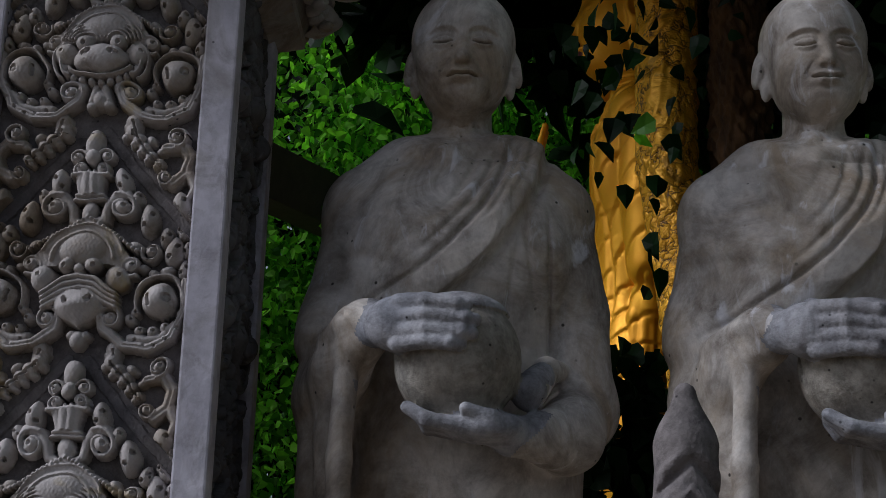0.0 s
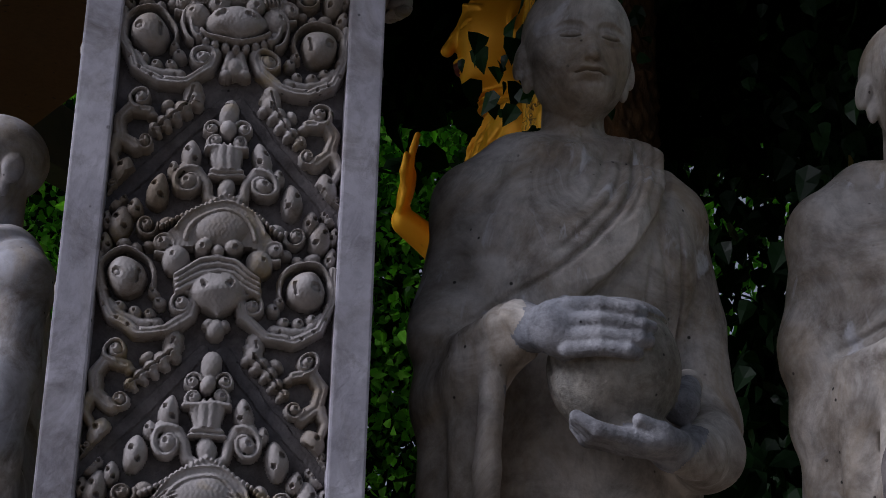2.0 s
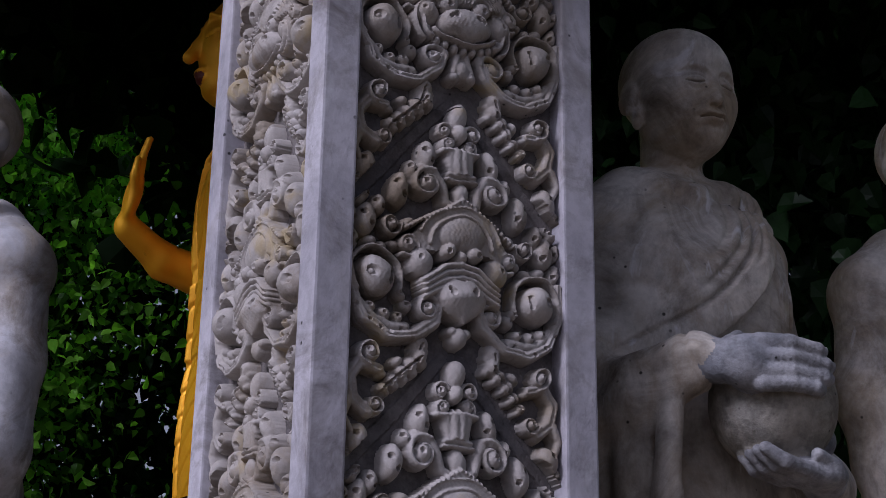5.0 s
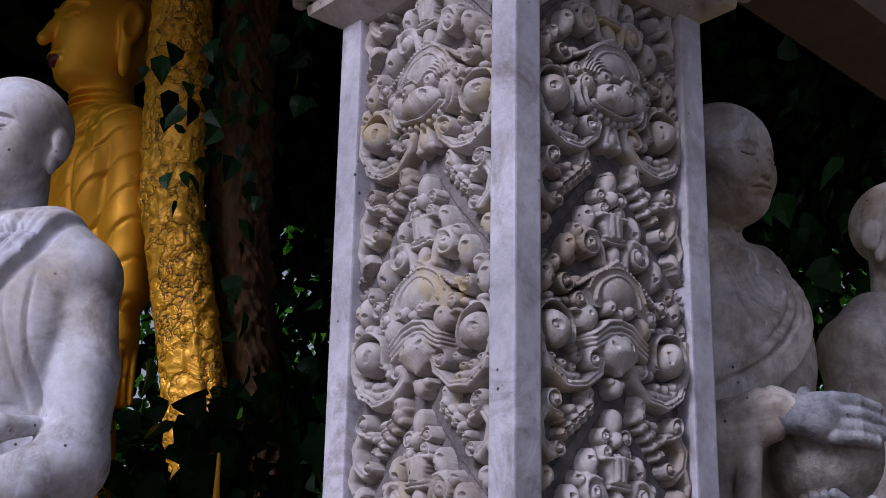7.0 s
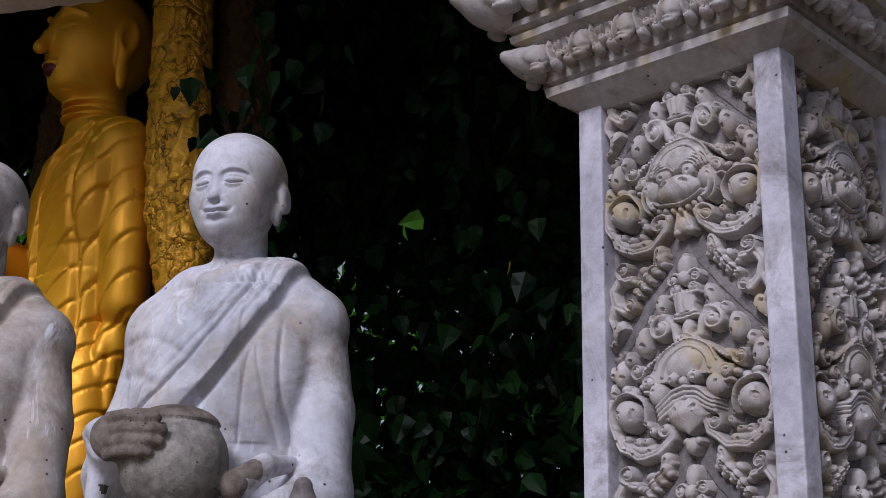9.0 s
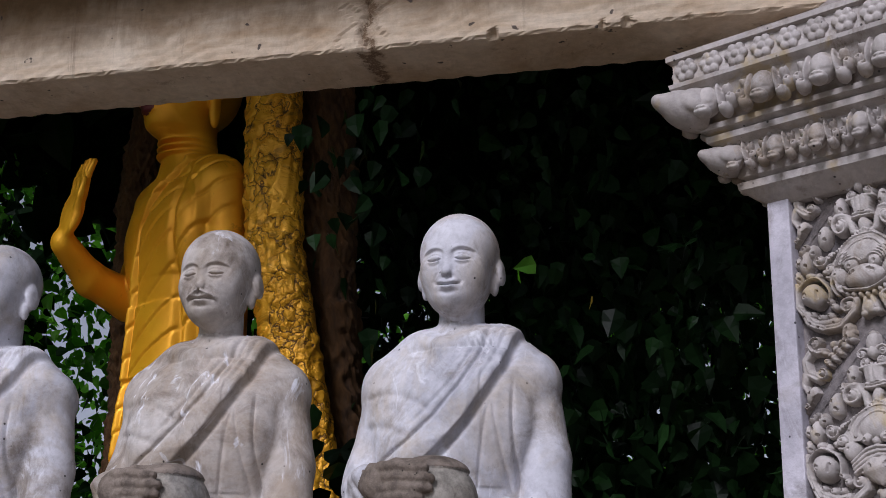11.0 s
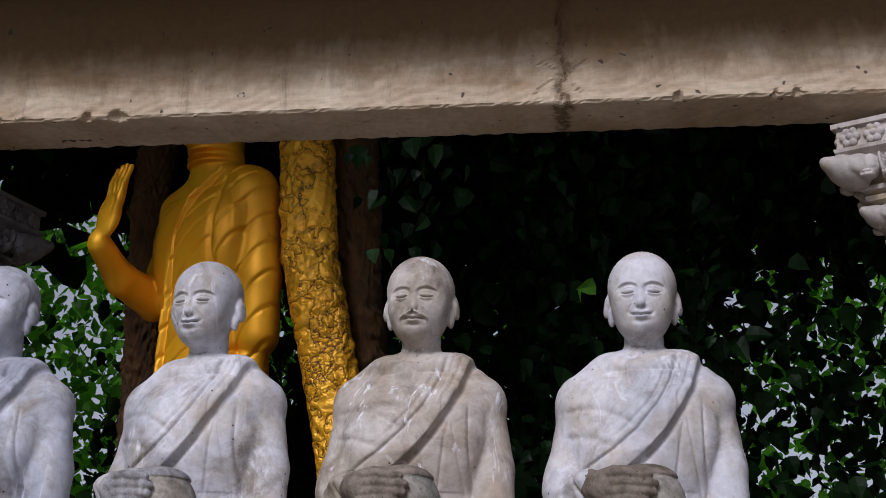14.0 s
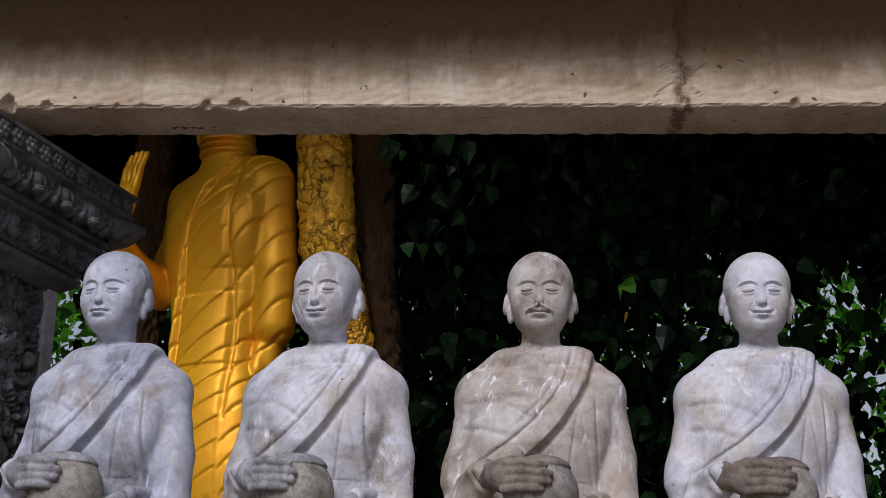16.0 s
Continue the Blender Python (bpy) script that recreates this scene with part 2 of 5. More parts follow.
def gold_mat(name, a, c, dirt, metal=0.35, rough=0.42, amount=0.45, scale=1.0, crumple=0.0):
    m, nt, b = nodes_of(name)
    v = coords(nt)
    big = noise_tex(nt, v, 2.6 * scale, 5, 0.6, 0.4)
    col = mix(nt, ramp(nt, big, (0.3, grey(0)), (0.7, grey(1))), a, c)
    d = noise_tex(nt, v, 9 * scale, 7, 0.7, 0.5)
    col = mix(nt, ramp(nt, d, (0.72 - 0.25 * amount, grey(0)), (0.8, grey(0.9))), col, dirt)
    fine = noise_tex(nt, v, 60 * scale, 4, 0.7)
    nt.links.new(col, b.inputs["Base Color"])
    nt.links.new(ramp(nt, fine, (0.3, grey(rough - 0.08)), (0.7, grey(rough + 0.15))), b.inputs["Roughness"])
    b.inputs["Metallic"].default_value = metal
    if crumple:
        warp = nt.nodes.new("ShaderNodeTexNoise")
        warp.inputs["Scale"].default_value, warp.inputs["Detail"].default_value = 7.0, 4.0
        nt.links.new(v, warp.inputs["Vector"])
        bent = nt.nodes.new("ShaderNodeMix")
        bent.data_type = "VECTOR"
        bent.inputs[0].default_value = 0.42
        nt.links.new(v, bent.inputs[4])
        nt.links.new(warp.outputs["Color"], bent.inputs[5])
        plate = nt.nodes.new("ShaderNodeTexVoronoi")
        plate.feature = "DISTANCE_TO_EDGE"
        plate.inputs["Scale"].default_value = 6.5
        nt.links.new(bent.outputs[1], plate.inputs["Vector"])
        wrinkle = noise_tex(nt, coords(nt, (4.5, 4.5, 7)), 1.0, 4, 0.5, 2.6)
        # plate gaps and wrinkle lows are mixed towards the darker brown
        gap = mix(nt, 0.5, ramp(nt, plate.outputs["Distance"], (0.0, grey(1)), (0.045, grey(0))), ramp(nt, wrinkle, (0.36, grey(1.0)), (0.43, grey(0.25)), (0.46, grey(0))), "ADD")
        nt.links.new(mix(nt, gap, col, dirt), b.inputs["Base Color"])
        bump(nt, b, mix(nt, 0.6, ramp(nt, plate.outputs["Distance"], (0.0, grey(0)), (0.16, grey(1))), wrinkle), 0.5 * crumple, 0.06)
    else:
        bump(nt, b, mix(nt, 0.5, fine, d), 0.3, 0.004)
    return m


M_GOLD = gold_mat("gold_paint", (0.86, 0.37, 0.003), (0.95, 0.49, 0.008), (0.34, 0.14, 0.004), 0.40, 0.46, 0.30)
M_GOLD_BARK = gold_mat("gilded_bark", (0.74, 0.34, 0.008), (0.88, 0.46, 0.02), (0.10, 0.042, 0.006), 0.35, 0.45, 0.2, crumple=0.9)


def bark_mat(name="dark_bark", a=(0.018, 0.012, 0.007), c=(0.055, 0.036, 0.022)):
    m, nt, b = nodes_of(name)
    n = noise_tex(nt, coords(nt, (9, 9, 2)), 2.0, 7, 0.7, 0.5)
    nt.links.new(ramp(nt, n, (0.3, a), (0.7, c)), b.inputs["Base Color"])
    b.inputs["Roughness"].default_value = 0.9
    bump(nt, b, n, 0.8, 0.02)
    return m


M_BARK = bark_mat()
# dark brown stands in for gilded bark in shade
M_SHADE_BARK = bark_mat("shade_brown_bark", (0.022, 0.010, 0.003), (0.11, 0.048, 0.008))


def leaf_mat(name, a, c, sheen=0.35, trans=0.35):
    m, nt, b = nodes_of(name)
    g = nt.nodes.new("ShaderNodeNewGeometry")
    col = ramp(nt, g.outputs["Random Per Island"], (0.0, a), (0.85, c), (1.0, tuple(min(1, 1.4 * x) for x in c)))
    nt.links.new(col, b.inputs["Base Color"])
    b.inputs["Roughness"].default_value = sheen
    b.inputs["Specular IOR Level"].default_value = 0.1
    tr = nt.nodes.new("ShaderNodeBsdfTranslucent")
    nt.links.new(mix(nt, 1.0, col, (1.5, 1.9, 0.5), "MULTIPLY"), tr.inputs["Color"])
    ms = nt.nodes.new("ShaderNodeMixShader")
    ms.inputs[0].default_value = trans
    nt.links.new(b.outputs[0], ms.inputs[1])
    nt.links.new(tr.outputs[0], ms.inputs[2])
    nt.links.new(ms.outputs[0], nt.nodes["Material Output"].inputs["Surface"])
    return m


# leaf tones hold the light: near-black for deep shade, brighter ones for lit foliage
M_LEAF_SHADE = leaf_mat("leaf_shade", (0.003, 0.009, 0.003), (0.009, 0.029, 0.007), 0.42, 0.12)
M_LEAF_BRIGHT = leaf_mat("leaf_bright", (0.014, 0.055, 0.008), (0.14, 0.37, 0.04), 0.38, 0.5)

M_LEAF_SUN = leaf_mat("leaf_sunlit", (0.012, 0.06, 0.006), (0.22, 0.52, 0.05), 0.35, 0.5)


def soil_mat():
    m, nt, b = nodes_of("swept_soil")
    n = noise_tex(nt, coords(nt), 1.5, 8, 0.7)
    nt.links.new(ramp(nt, n, (0.3, (0.10, 0.075, 0.05)), (0.7, (0.20, 0.16, 0.11))), b.inputs["Base Color"])
    b.inputs["Roughness"].default_value = 0.95
    bump(nt, b, n, 0.5, 0.03)
    return m


M_SOIL = soil_mat()


def plain_mat(name, c, rough=0.6, metal=0.0):
    m, nt, b = nodes_of(name)
    n = noise_tex(nt, coords(nt), 14, 5, 0.65)
    nt.links.new(mix(nt, 0.5, c, ramp(nt, n, (0.3, grey(0.5)), (0.7, grey(1))), "MULTIPLY"), b.inputs["Base Color"])
    b.inputs["Roughness"].default_value, b.inputs["Metallic"].default_value = rough, metal
    return m

# ---- tools for building ----
def link_mesh(name, verts, quads, material, parent=None, label="", smooth=True):
    me = bpy.data.meshes.new(name)
    me.from_pydata(np.asarray(verts).tolist() if not isinstance(verts, list) else verts, [], np.asarray(quads).tolist() if not isinstance(quads, list) else quads)
    me.materials.append(material)
    if smooth:
        me.polygons.foreach_set("use_smooth", [True] * len(me.polygons))
    ob = new(name, me)
    ob.parent = parent
    return tagged(ob, label)


def part(name, bm, material, parent=None, label="", smooth=False):
    """Links a bmesh as one mesh object under a thing or a part."""
    me = bpy.data.meshes.new(name)
    bm.to_mesh(me)
    bm.free()
    me.materials.append(material)
    if smooth:
        me.polygons.foreach_set("use_smooth", [True] * len(me.polygons))
    ob = new(name, me)
    ob.parent = parent
    return tagged(ob, label)


def box_bm(bm, lo, hi, bevel=0.0):
    r = bmesh.ops.create_cube(bm, size=1.0)
    vs = r["verts"]
    for v in vs:
        v.co = Vector([lo[k] + (v.co[k] + 0.5) * (hi[k] - lo[k]) for k in range(3)])
    if bevel:
        es = list({e for v in vs for e in v.link_edges})
        bmesh.ops.bevel(bm, geom=es, offset=bevel, segments=2, affect="EDGES", profile=0.6)
    return vs


class Field:
    """A signed distance field on a grid of uneven steps, built up by blended shapes and meshed by surface nets."""

    def __init__(self, *bands):
        """For each axis: its start, then pairs of (end, step)."""
        self.ax = []
        for band in bands:
            at, out = band[0], [band[0]]
            for end, step in band[1:]:
                k = max(1, round((end - at) / step))
                out += list(at + (end - at) * (np.arange(k) + 1) / k)
                at = end
            self.ax.append(np.array(out, np.float32))
        self.x, self.y, self.z = np.meshgrid(*self.ax, indexing="ij", sparse=True)
        self.d = np.full([len(a) for a in self.ax], 9.0, np.float32)

    def box(self, lo, hi, pad=0.045):
        sl = tuple(slice(max(0, int(np.searchsorted(a, l - pad))), max(1, int(np.searchsorted(a, h + pad)))) for a, l, h in zip(self.ax, lo, hi))
        return sl, self.x[sl[0], :, :], self.y[:, sl[1], :], self.z[:, :, sl[2]]

    def ell(self, c, r, tilt=0.0, turn=0.0):
        """Ellipsoid; tilt: about x, turn: about y, in degrees."""
        m = max(r) if tilt or turn else 0
        sl, x, y, z = self.box([c[k] - max(r[k], m) for k in range(3)], [c[k] + max(r[k], m) for k in range(3)])
        x, y, z = x - c[0], y - c[1], z - c[2]
        if tilt:
            a, b = math.cos(radians(tilt)), math.sin(radians(tilt))
            y, z = a * y + b * z, a * z - b * y
        if turn:
            a, b = math.cos(radians(turn)), math.sin(radians(turn))
            x, z = a * x + b * z, a * z - b * x
        k0 = np.sqrt((x / r[0]) ** 2 + (y / r[1]) ** 2 + (z / r[2]) ** 2)
        k1 = np.sqrt((x / r[0] ** 2) ** 2 + (y / r[1] ** 2) ** 2 + (z / r[2] ** 2) ** 2) + 1e-6
        return sl, k0 * (k0 - 1) / k1

    def cap(self, a, b, ra, rb, flat=1.0):
        """Tapered capsule from a to b; flat squeezes it along y."""
        a, b = np.array(a, np.float32), np.array(b, np.float32)
        r = max(ra, rb)
        sl, x, y, z = self.box(np.minimum(a, b) - r, np.maximum(a, b) + r)
        d = b - a
        px, py, pz = x - a[0], y - a[1], z - a[2]
        h = np.clip((px * d[0] + py * d[1] + pz * d[2]) / (d @ d), 0, 1)
        return sl, np.sqrt((px - h * d[0]) ** 2 + ((py - h * d[1]) / flat) ** 2 + (pz - h * d[2]) ** 2) - (ra + (rb - ra) * h)

    def add(self, shape, k=0.02):
        sl, d = shape
        at = self.d[sl]
        h = np.clip(0.5 + 0.5 * (at - d) / k, 0, 1)
        self.d[sl] = at * (1 - h) + d * h - k * h * (1 - h)

    def cut(self, shape, k=0.01):
        sl, d = shape
        at = self.d[sl]
        h = np.clip(0.5 - 0.5 * (at + d) / k, 0, 1)
        self.d[sl] = at * (1 - h) - d * h + k * h * (1 - h)

    def floor(self, z):
        self.d = np.maximum(self.d, z - self.z)

    def tube(self, points, ra, rb, k=0.01, cut=False, flat=1.0):
        n = len(points) - 1
        for i in range(n):
            s = self.cap(points[i], points[i + 1], ra + (rb - ra) * i / n, ra + (rb - ra) * (i + 1) / n, flat)
            (self.cut if cut else self.add)(s, k)

    def mesh(self):
        d = self.d
        neg = d < 0
        n = np.array(d.shape)
        cnt = np.zeros(n - 1, np.int8)
        for i in (0, 1):
            for j in (0, 1):
                for k in (0, 1):
                    cnt += neg[i:n[0] - 1 + i, j:n[1] - 1 + j, k:n[2] - 1 + k]
        cells = np.argwhere((cnt > 0) & (cnt < 8))
        index = np.full(n - 1, -1, np.int64)
        index[tuple(cells.T)] = np.arange(len(cells))
        acc, num = np.zeros((len(cells), 3)), np.zeros(len(cells))
        corners = [(i, j, k) for i in (0, 1) for j in (0, 1) for k in (0, 1)]
        for p in corners:
            for ax in range(3):
                if p[ax]:
                    continue
                q = list(p)
                q[ax] = 1
                a = d[tuple((cells + p).T)]
                b = d[tuple((cells + q).T)]
                hit = (a < 0) != (b < 0)
                t = np.where(hit, a / np.where(hit, a - b, 1), 0)
                pos = np.array(p, float)[None] + np.zeros((len(cells), 3))
                pos[:, ax] += t
                acc += pos * hit[:, None]
                num += hit
        at = acc / num[:, None]
        verts = np.stack([a[c] + (a[c + 1] - a[c]) * w for a, c, w in zip(self.ax, cells.T, at.T)], 1)
        quads = []
        for ax in range(3):
            u, v = (ax + 1) % 3, (ax + 2) % 3
            lo = [slice(1, None)] * 3
            lo[ax] = slice(None, -1)
            hi = list(lo)
            hi[ax] = slice(1, None)
            a, b = neg[tuple(lo)], neg[tuple(hi)]
            e = np.argwhere(a != b)
            e[:, u] += 1
            e[:, v] += 1
            inside = np.all((e[:, [u, v]] < (n - 1)[[u, v]]), axis=1)
            e = e[inside]
            flip = neg[tuple(e.T)]
            du, dv = np.eye(3, dtype=int)[u], np.eye(3, dtype=int)[v]
            qs = np.stack([index[tuple(w.T)] for w in (e - du - dv, e - dv, e, e - du)], 1)
            qs[~flip] = qs[~flip][:, ::-1]
            quads.append(qs)
        quads = np.concatenate(quads)
        return verts, quads[(quads >= 0).all(1)]


def smooth01(x):
    x = np.clip(x, 0, 1)
    return x * x * (3 - 2 * x)

# ---- monk statues ----
def monk_head(f):
    """A shaven head and neck, nose at z 1.60, facing -y."""
    f.add(f.ell((0, 0.012, 1.655), (0.094, 0.112, 0.100)), 0.01)
    f.add(f.ell((0, -0.018, 1.640), (0.085, 0.088, 0.085)), 0.03)
    f.add(f.ell((0, -0.030, 1.568), (0.066, 0.074, 0.072)), 0.05)
    f.add(f.ell((0, -0.062, 1.525), (0.036, 0.036, 0.030)), 0.05)
    for s in (-1, 1):
        f.add(f.ell((s * 0.045, -0.062, 1.585), (0.030, 0.030, 0.032)), 0.03)
        f.add(f.ell((s * 0.042, -0.014, 1.556), (0.024, 0.042, 0.038)), 0.04)
    f.add(f.cap((0, 0.020, 1.38), (0, 0.030, 1.56), 0.061, 0.052), 0.008)
    # nose
    f.tube([(0, -0.092, 1.632), (0, -0.099, 1.604), (0, -0.112, 1.576)], 0.0068, 0.0100, 0.010)
    f.add(f.ell((0, -0.113, 1.572), (0.0116, 0.0120, 0.0092)), 0.006)
    for s in (-1, 1):
        f.add(f.ell((s * 0.0148, -0.099, 1.5690), (0.0082, 0.0115, 0.0078)), 0.004)
        f.cut(f.ell((s * 0.0080, -0.111, 1.5615), (0.0050, 0.0062, 0.0036)), 0.003)
        f.add(f.ell((s * 0.036, -0.0830, 1.6115), (0.019, 0.0125, 0.0110)), 0.009)
    # ears with long lobes
    for s in (-1, 1):
        f.add(f.ell((s * 0.097, 0.018, 1.606), (0.012, 0.026, 0.038), -10, s * 10), 0.006)
        f.add(f.ell((s * 0.087, 0.006, 1.566), (0.0105, 0.014, 0.026)), 0.008)
        f.cut(f.ell((s * 0.117, 0.014, 1.612), (0.009, 0.016, 0.027), -10), 0.004)
    for z in (1.455, 1.475):
        f.tube([(-0.060, -0.010, z + 0.004), (0, -0.034, z - 0.004), (0.060, -0.010, z + 0.004)], 0.0016, 0.0016, 0.004, cut=True)


def monk_mouth(f, moustache=False, smile=1.0):
    """Lips, lids, brows and lines, pressed into or raised from the face."""
    sl, x, y, z = f.box((-0.09, -0.14, 1.50), (0.09, -0.03, 1.70), 0.0)
    face = smooth01((-0.035 - y) / 0.03)
    ax = np.abs(x)
    def bell(c, w):
        return np.exp(-(c / w) ** 2)
    e = 0.0
    # sockets, brow arches, half-closed almond lids
    e = e + 0.0034 * bell(ax - 0.0145, 0.007) * bell(z - 1.615, 0.012)
    k = (ax - 0.037) / 0.029
    arch = np.clip(1 - k * k, -0.7, 1)
    brow = 1.6265 + 0.0105 * arch
    ends = smooth01((ax - 0.007) / 0.010) * smooth01((0.070 - ax) / 0.014)
    e = e + 0.0046 * bell(ax - 0.036, 0.024) * bell(z - brow + 0.0075, 0.0042)
    e = e + 0.0026 * smooth01((brow - z) / 0.0035) * smooth01((z - 1.600) / 0.012) * ends
    e = e - 0.0012 * bell(z - brow - 0.002, 0.0030) * ends
    k = (ax - 0.0355) / 0.0180
    lid = smooth01((1.12 - np.abs(k)) / 0.40)
    arch = np.clip(1 - k * k, 0, 1)
    e = e - 0.0030 * bell(z - (1.6115 + 0.0015 * arch), 0.0040) * lid
    e = e + 0.0090 * bell(z - (1.6085 - 0.0036 * arch), 0.0015) * lid
    e = e + 0.0024 * bell(z - (1.6125 + 0.0080 * arch), 0.0017) * lid
    e = e - 0.0024 * bell(z - (1.6040 - 0.0045 * arch), 0.0026) * lid
    e = e + 0.0016 * bell(z - (1.5990 - 0.0080 * arch), 0.0030) * lid
    # lips and their parting
    mouth = smooth01((0.027 - ax) / 0.010)
    part_z = 1.5430 + smile * (4.2 * x * x) - 0.0012 * bell(x, 0.006)
    e = e - 0.0056 * bell(z - (part_z + 0.0056), 0.0044) * mouth - 0.0070 * bell(z - (part_z - 0.0066), 0.0052) * smooth01((0.022 - ax) / 0.012)
    e = e + 0.0100 * bell(z - part_z, 0.0019) * smooth01((0.030 - ax) / 0.007)
    e = e + 0.0040 * bell(ax - 0.031, 0.0045) * bell(z - (part_z + 0.001), 0.006)
    e = e + 0.0048 * bell(z - (part_z - 0.0180), 0.0045) * bell(x, 0.022)
    e = e + 0.0022 * bell(x, 0.0035) * bell(z - 1.557, 0.005)
    # fold from the nose to the mouth corner
    e = e + 0.0026 * bell(ax - (0.025 + 0.50 * (1.574 - z)), 0.0032) * smooth01((1.576 - z) / 0.006) * smooth01((z - 1.548) / 0.006)
    if moustache:
        e = e - 0.0100 * bell(z - (1.5580 - 9.0 * x * x), 0.0050) * smooth01((0.043 - ax) / 0.008) * smooth01((ax - 0.002) / 0.004)
    f.d[sl] = f.d[sl] + e * face



def monk_body(f):
    """Robed torso and legs holding a bowl; -y is the front, +x its left."""
    f.add(f.ell((0, 0.03, 1.20), (0.205, 0.135, 0.235)), 0.02)
    f.add(f.ell((0, 0.035, 0.90), (0.195, 0.130, 0.24)), 0.10)
    f.add(f.cap((0, 0.035, 0.80), (0, 0.03, 0.10), 0.195, 0.165, 0.72), 0.08)
    for s in (-1, 1):
        f.add(f.ell((s * 0.165, 0.035, 1.345), (0.078, 0.085, 0.078)), 0.05)
        f.tube([(0, 0.03, 1.43), (s * 0.10, 0.035, 1.400), (s * 0.180, 0.035, 1.350)], 0.058, 0.064, 0.04)
        f.add(f.ell((s * 0.070, -0.045, 1.230), (0.115, 0.062, 0.120)), 0.08)
    # upper arms close to the body, forearms forward
    f.tube([(-0.180, 0.035, 1.34), (-0.218, 0.020, 1.12), (-0.226, -0.02, 0.975)], 0.066, 0.060, 0.035)
    f.tube([(0.180, 0.035, 1.34), (0.212, 0.025, 1.14), (0.222, 0.0, 0.965)], 0.066, 0.064, 0.016)
    # robe hung over the right forearm, down to the knee
    f.tube([(-0.226, -0.02, 0.98), (-0.195, -0.11, 1.005), (-0.148, -0.190, 1.045)], 0.058, 0.040, 0.03)
    f.tube([(-0.232, -0.025, 0.96), (-0.228, -0.02, 0.55), (-0.215, 0.0, 0.22)], 0.046, 0.042, 0.03, flat=0.9)
    f.tube([(-0.176, -0.175, 1.015), (-0.186, -0.168, 0.85), (-0.188, -0.150, 0.60), (-0.180, -0.12, 0.24)], 0.022, 0.020, 0.012)
    f.tube([(-0.205, -0.105, 0.95), (-0.208, -0.095, 0.6), (-0.200, -0.06, 0.22)], 0.034, 0.030, 0.03)
    # left sleeve and forearm
    f.tube([(0.222, 0.0, 0.965), (0.195, -0.095, 0.905), (0.150, -0.165, 0.890)], 0.068, 0.046, 0.03)
    f.tube([(0.175, 0.03, 0.90), (0.175, 0.035, 0.6), (0.165, 0.04, 0.25)], 0.050, 0.042, 0.05)
    # rolled cloth at the inner elbow
    f.tube([(0.178, -0.060, 1.022), (0.152, -0.120, 1.008), (0.120, -0.178, 0.962)], 0.018, 0.031, 0.006)
    for i in range(5):
        w = 0.1 + 0.2 * i
        c = (0.166 - 0.046 * w, -0.090 - 0.095 * w, 1.020 - 0.062 * w)
        f.tube([(c[0] - 0.022, c[1] - 0.010, c[2] + 0.014), (c[0] + 0.0, c[1] - 0.024, c[2] - 0.004), (c[0] + 0.022, c[1] - 0.008, c[2] - 0.016)], 0.0030, 0.0030, 0.004, cut=True)
    # the slanting upper edge of the robe, from the left shoulder to the right hand
    px, py, pz = f.x, f.y, f.z
    zs = (1.02, 1.08, 1.12, 1.17, 1.22, 1.29, 1.36, 1.44, 1.50)
    edge = np.interp(pz, zs, (-0.20, -0.105, -0.045, 0.015, 0.060, 0.104, 0.132, 0.150, 0.158)).astype(np.float32)
    slope = np.interp(pz, zs, (1.6, 1.55, 1.4, 1.05, 0.78, 0.52, 0.31, 0.17, 0.1)).astype(np.float32)
    front = smooth01((0.07 - py) / 0.08)
    up = smooth01((pz - 1.03) / 0.05) * smooth01((1.48 - pz) / 0.04)
    w = (px - edge) / np.sqrt(1 + slope**2)
    width = np.interp(pz, (1.05, 1.2, 1.32, 1.46), (0.074, 0.062, 0.054, 0.060)).astype(np.float32)
    inside = smooth01((0.0025 - w) / 0.005)
    f.d = f.d - 0.017 * inside * (0.2 + 0.8 * smooth01((w + 0.19) / 0.13)) * front * up
    f.d = f.d - 0.007 * np.exp(-((w + 0.42 * width) / (0.40 * width)) ** 2) * inside * front * up
    f.d = f.d + 0.007 * np.exp(-((w - 0.010) / 0.008) ** 2) * front * up
    # pleats that fan out from the left shoulder
    for k, (off, amp, wide, end) in enumerate(((1.0, 0.0105, 0.0058, 1.05), (0.36, 0.0065, 0.0050, 1.26), (0.68, 0.0065, 0.0050, 1.22), (1.38, 0.0085, 0.0060, 1.16), (1.85, 0.0070, 0.0070, 1.22), (2.5, 0.0045, 0.0090, 1.26))):
        c = w + off * width * (1.0 + 0.9 * max(0, off - 1) * np.clip(1.42 - pz, 0, 1))
        f.d = f.d + (0.75 if k else 0.95) * amp * np.exp(-(c / wide) ** 2) * front * up * smooth01((pz - end) / 0.10)
    # drapery that hangs in bows across the right half
    for z0, amp, bow in ((1.335, 0.0016, 1.2), (1.255, 0.0030, 1.5), (1.165, 0.0032, 1.7)):
        c = pz - z0 + 0.40 * (px + 0.05) + bow * (px + 0.12) ** 2
        zone = front * smooth01((0.035 - px) / 0.08) * smooth01((px + 0.25) / 0.06) * smooth01((-w - width) / 0.03)
        f.d = f.d + amp * (np.exp(-(c / 0.009) ** 2) - 0.7 * np.exp(-((c - 0.020) / 0.015) ** 2)) * zone
    # creases of the left side of the chest and the arm
    for x0, lean, amp in ((0.088, 0.16, 0.0045), (0.130, -0.16, 0.0045), (0.160, -0.02, 0.0075)):
        c = px - x0 - lean * (pz - 1.15)
        f.d = f.d + amp * np.exp(-(c / 0.0042) ** 2) * front * smooth01((pz - 1.03) / 0.05) * smooth01((w - 0.012) / 0.012) * smooth01((1.33 - pz) / 0.07)
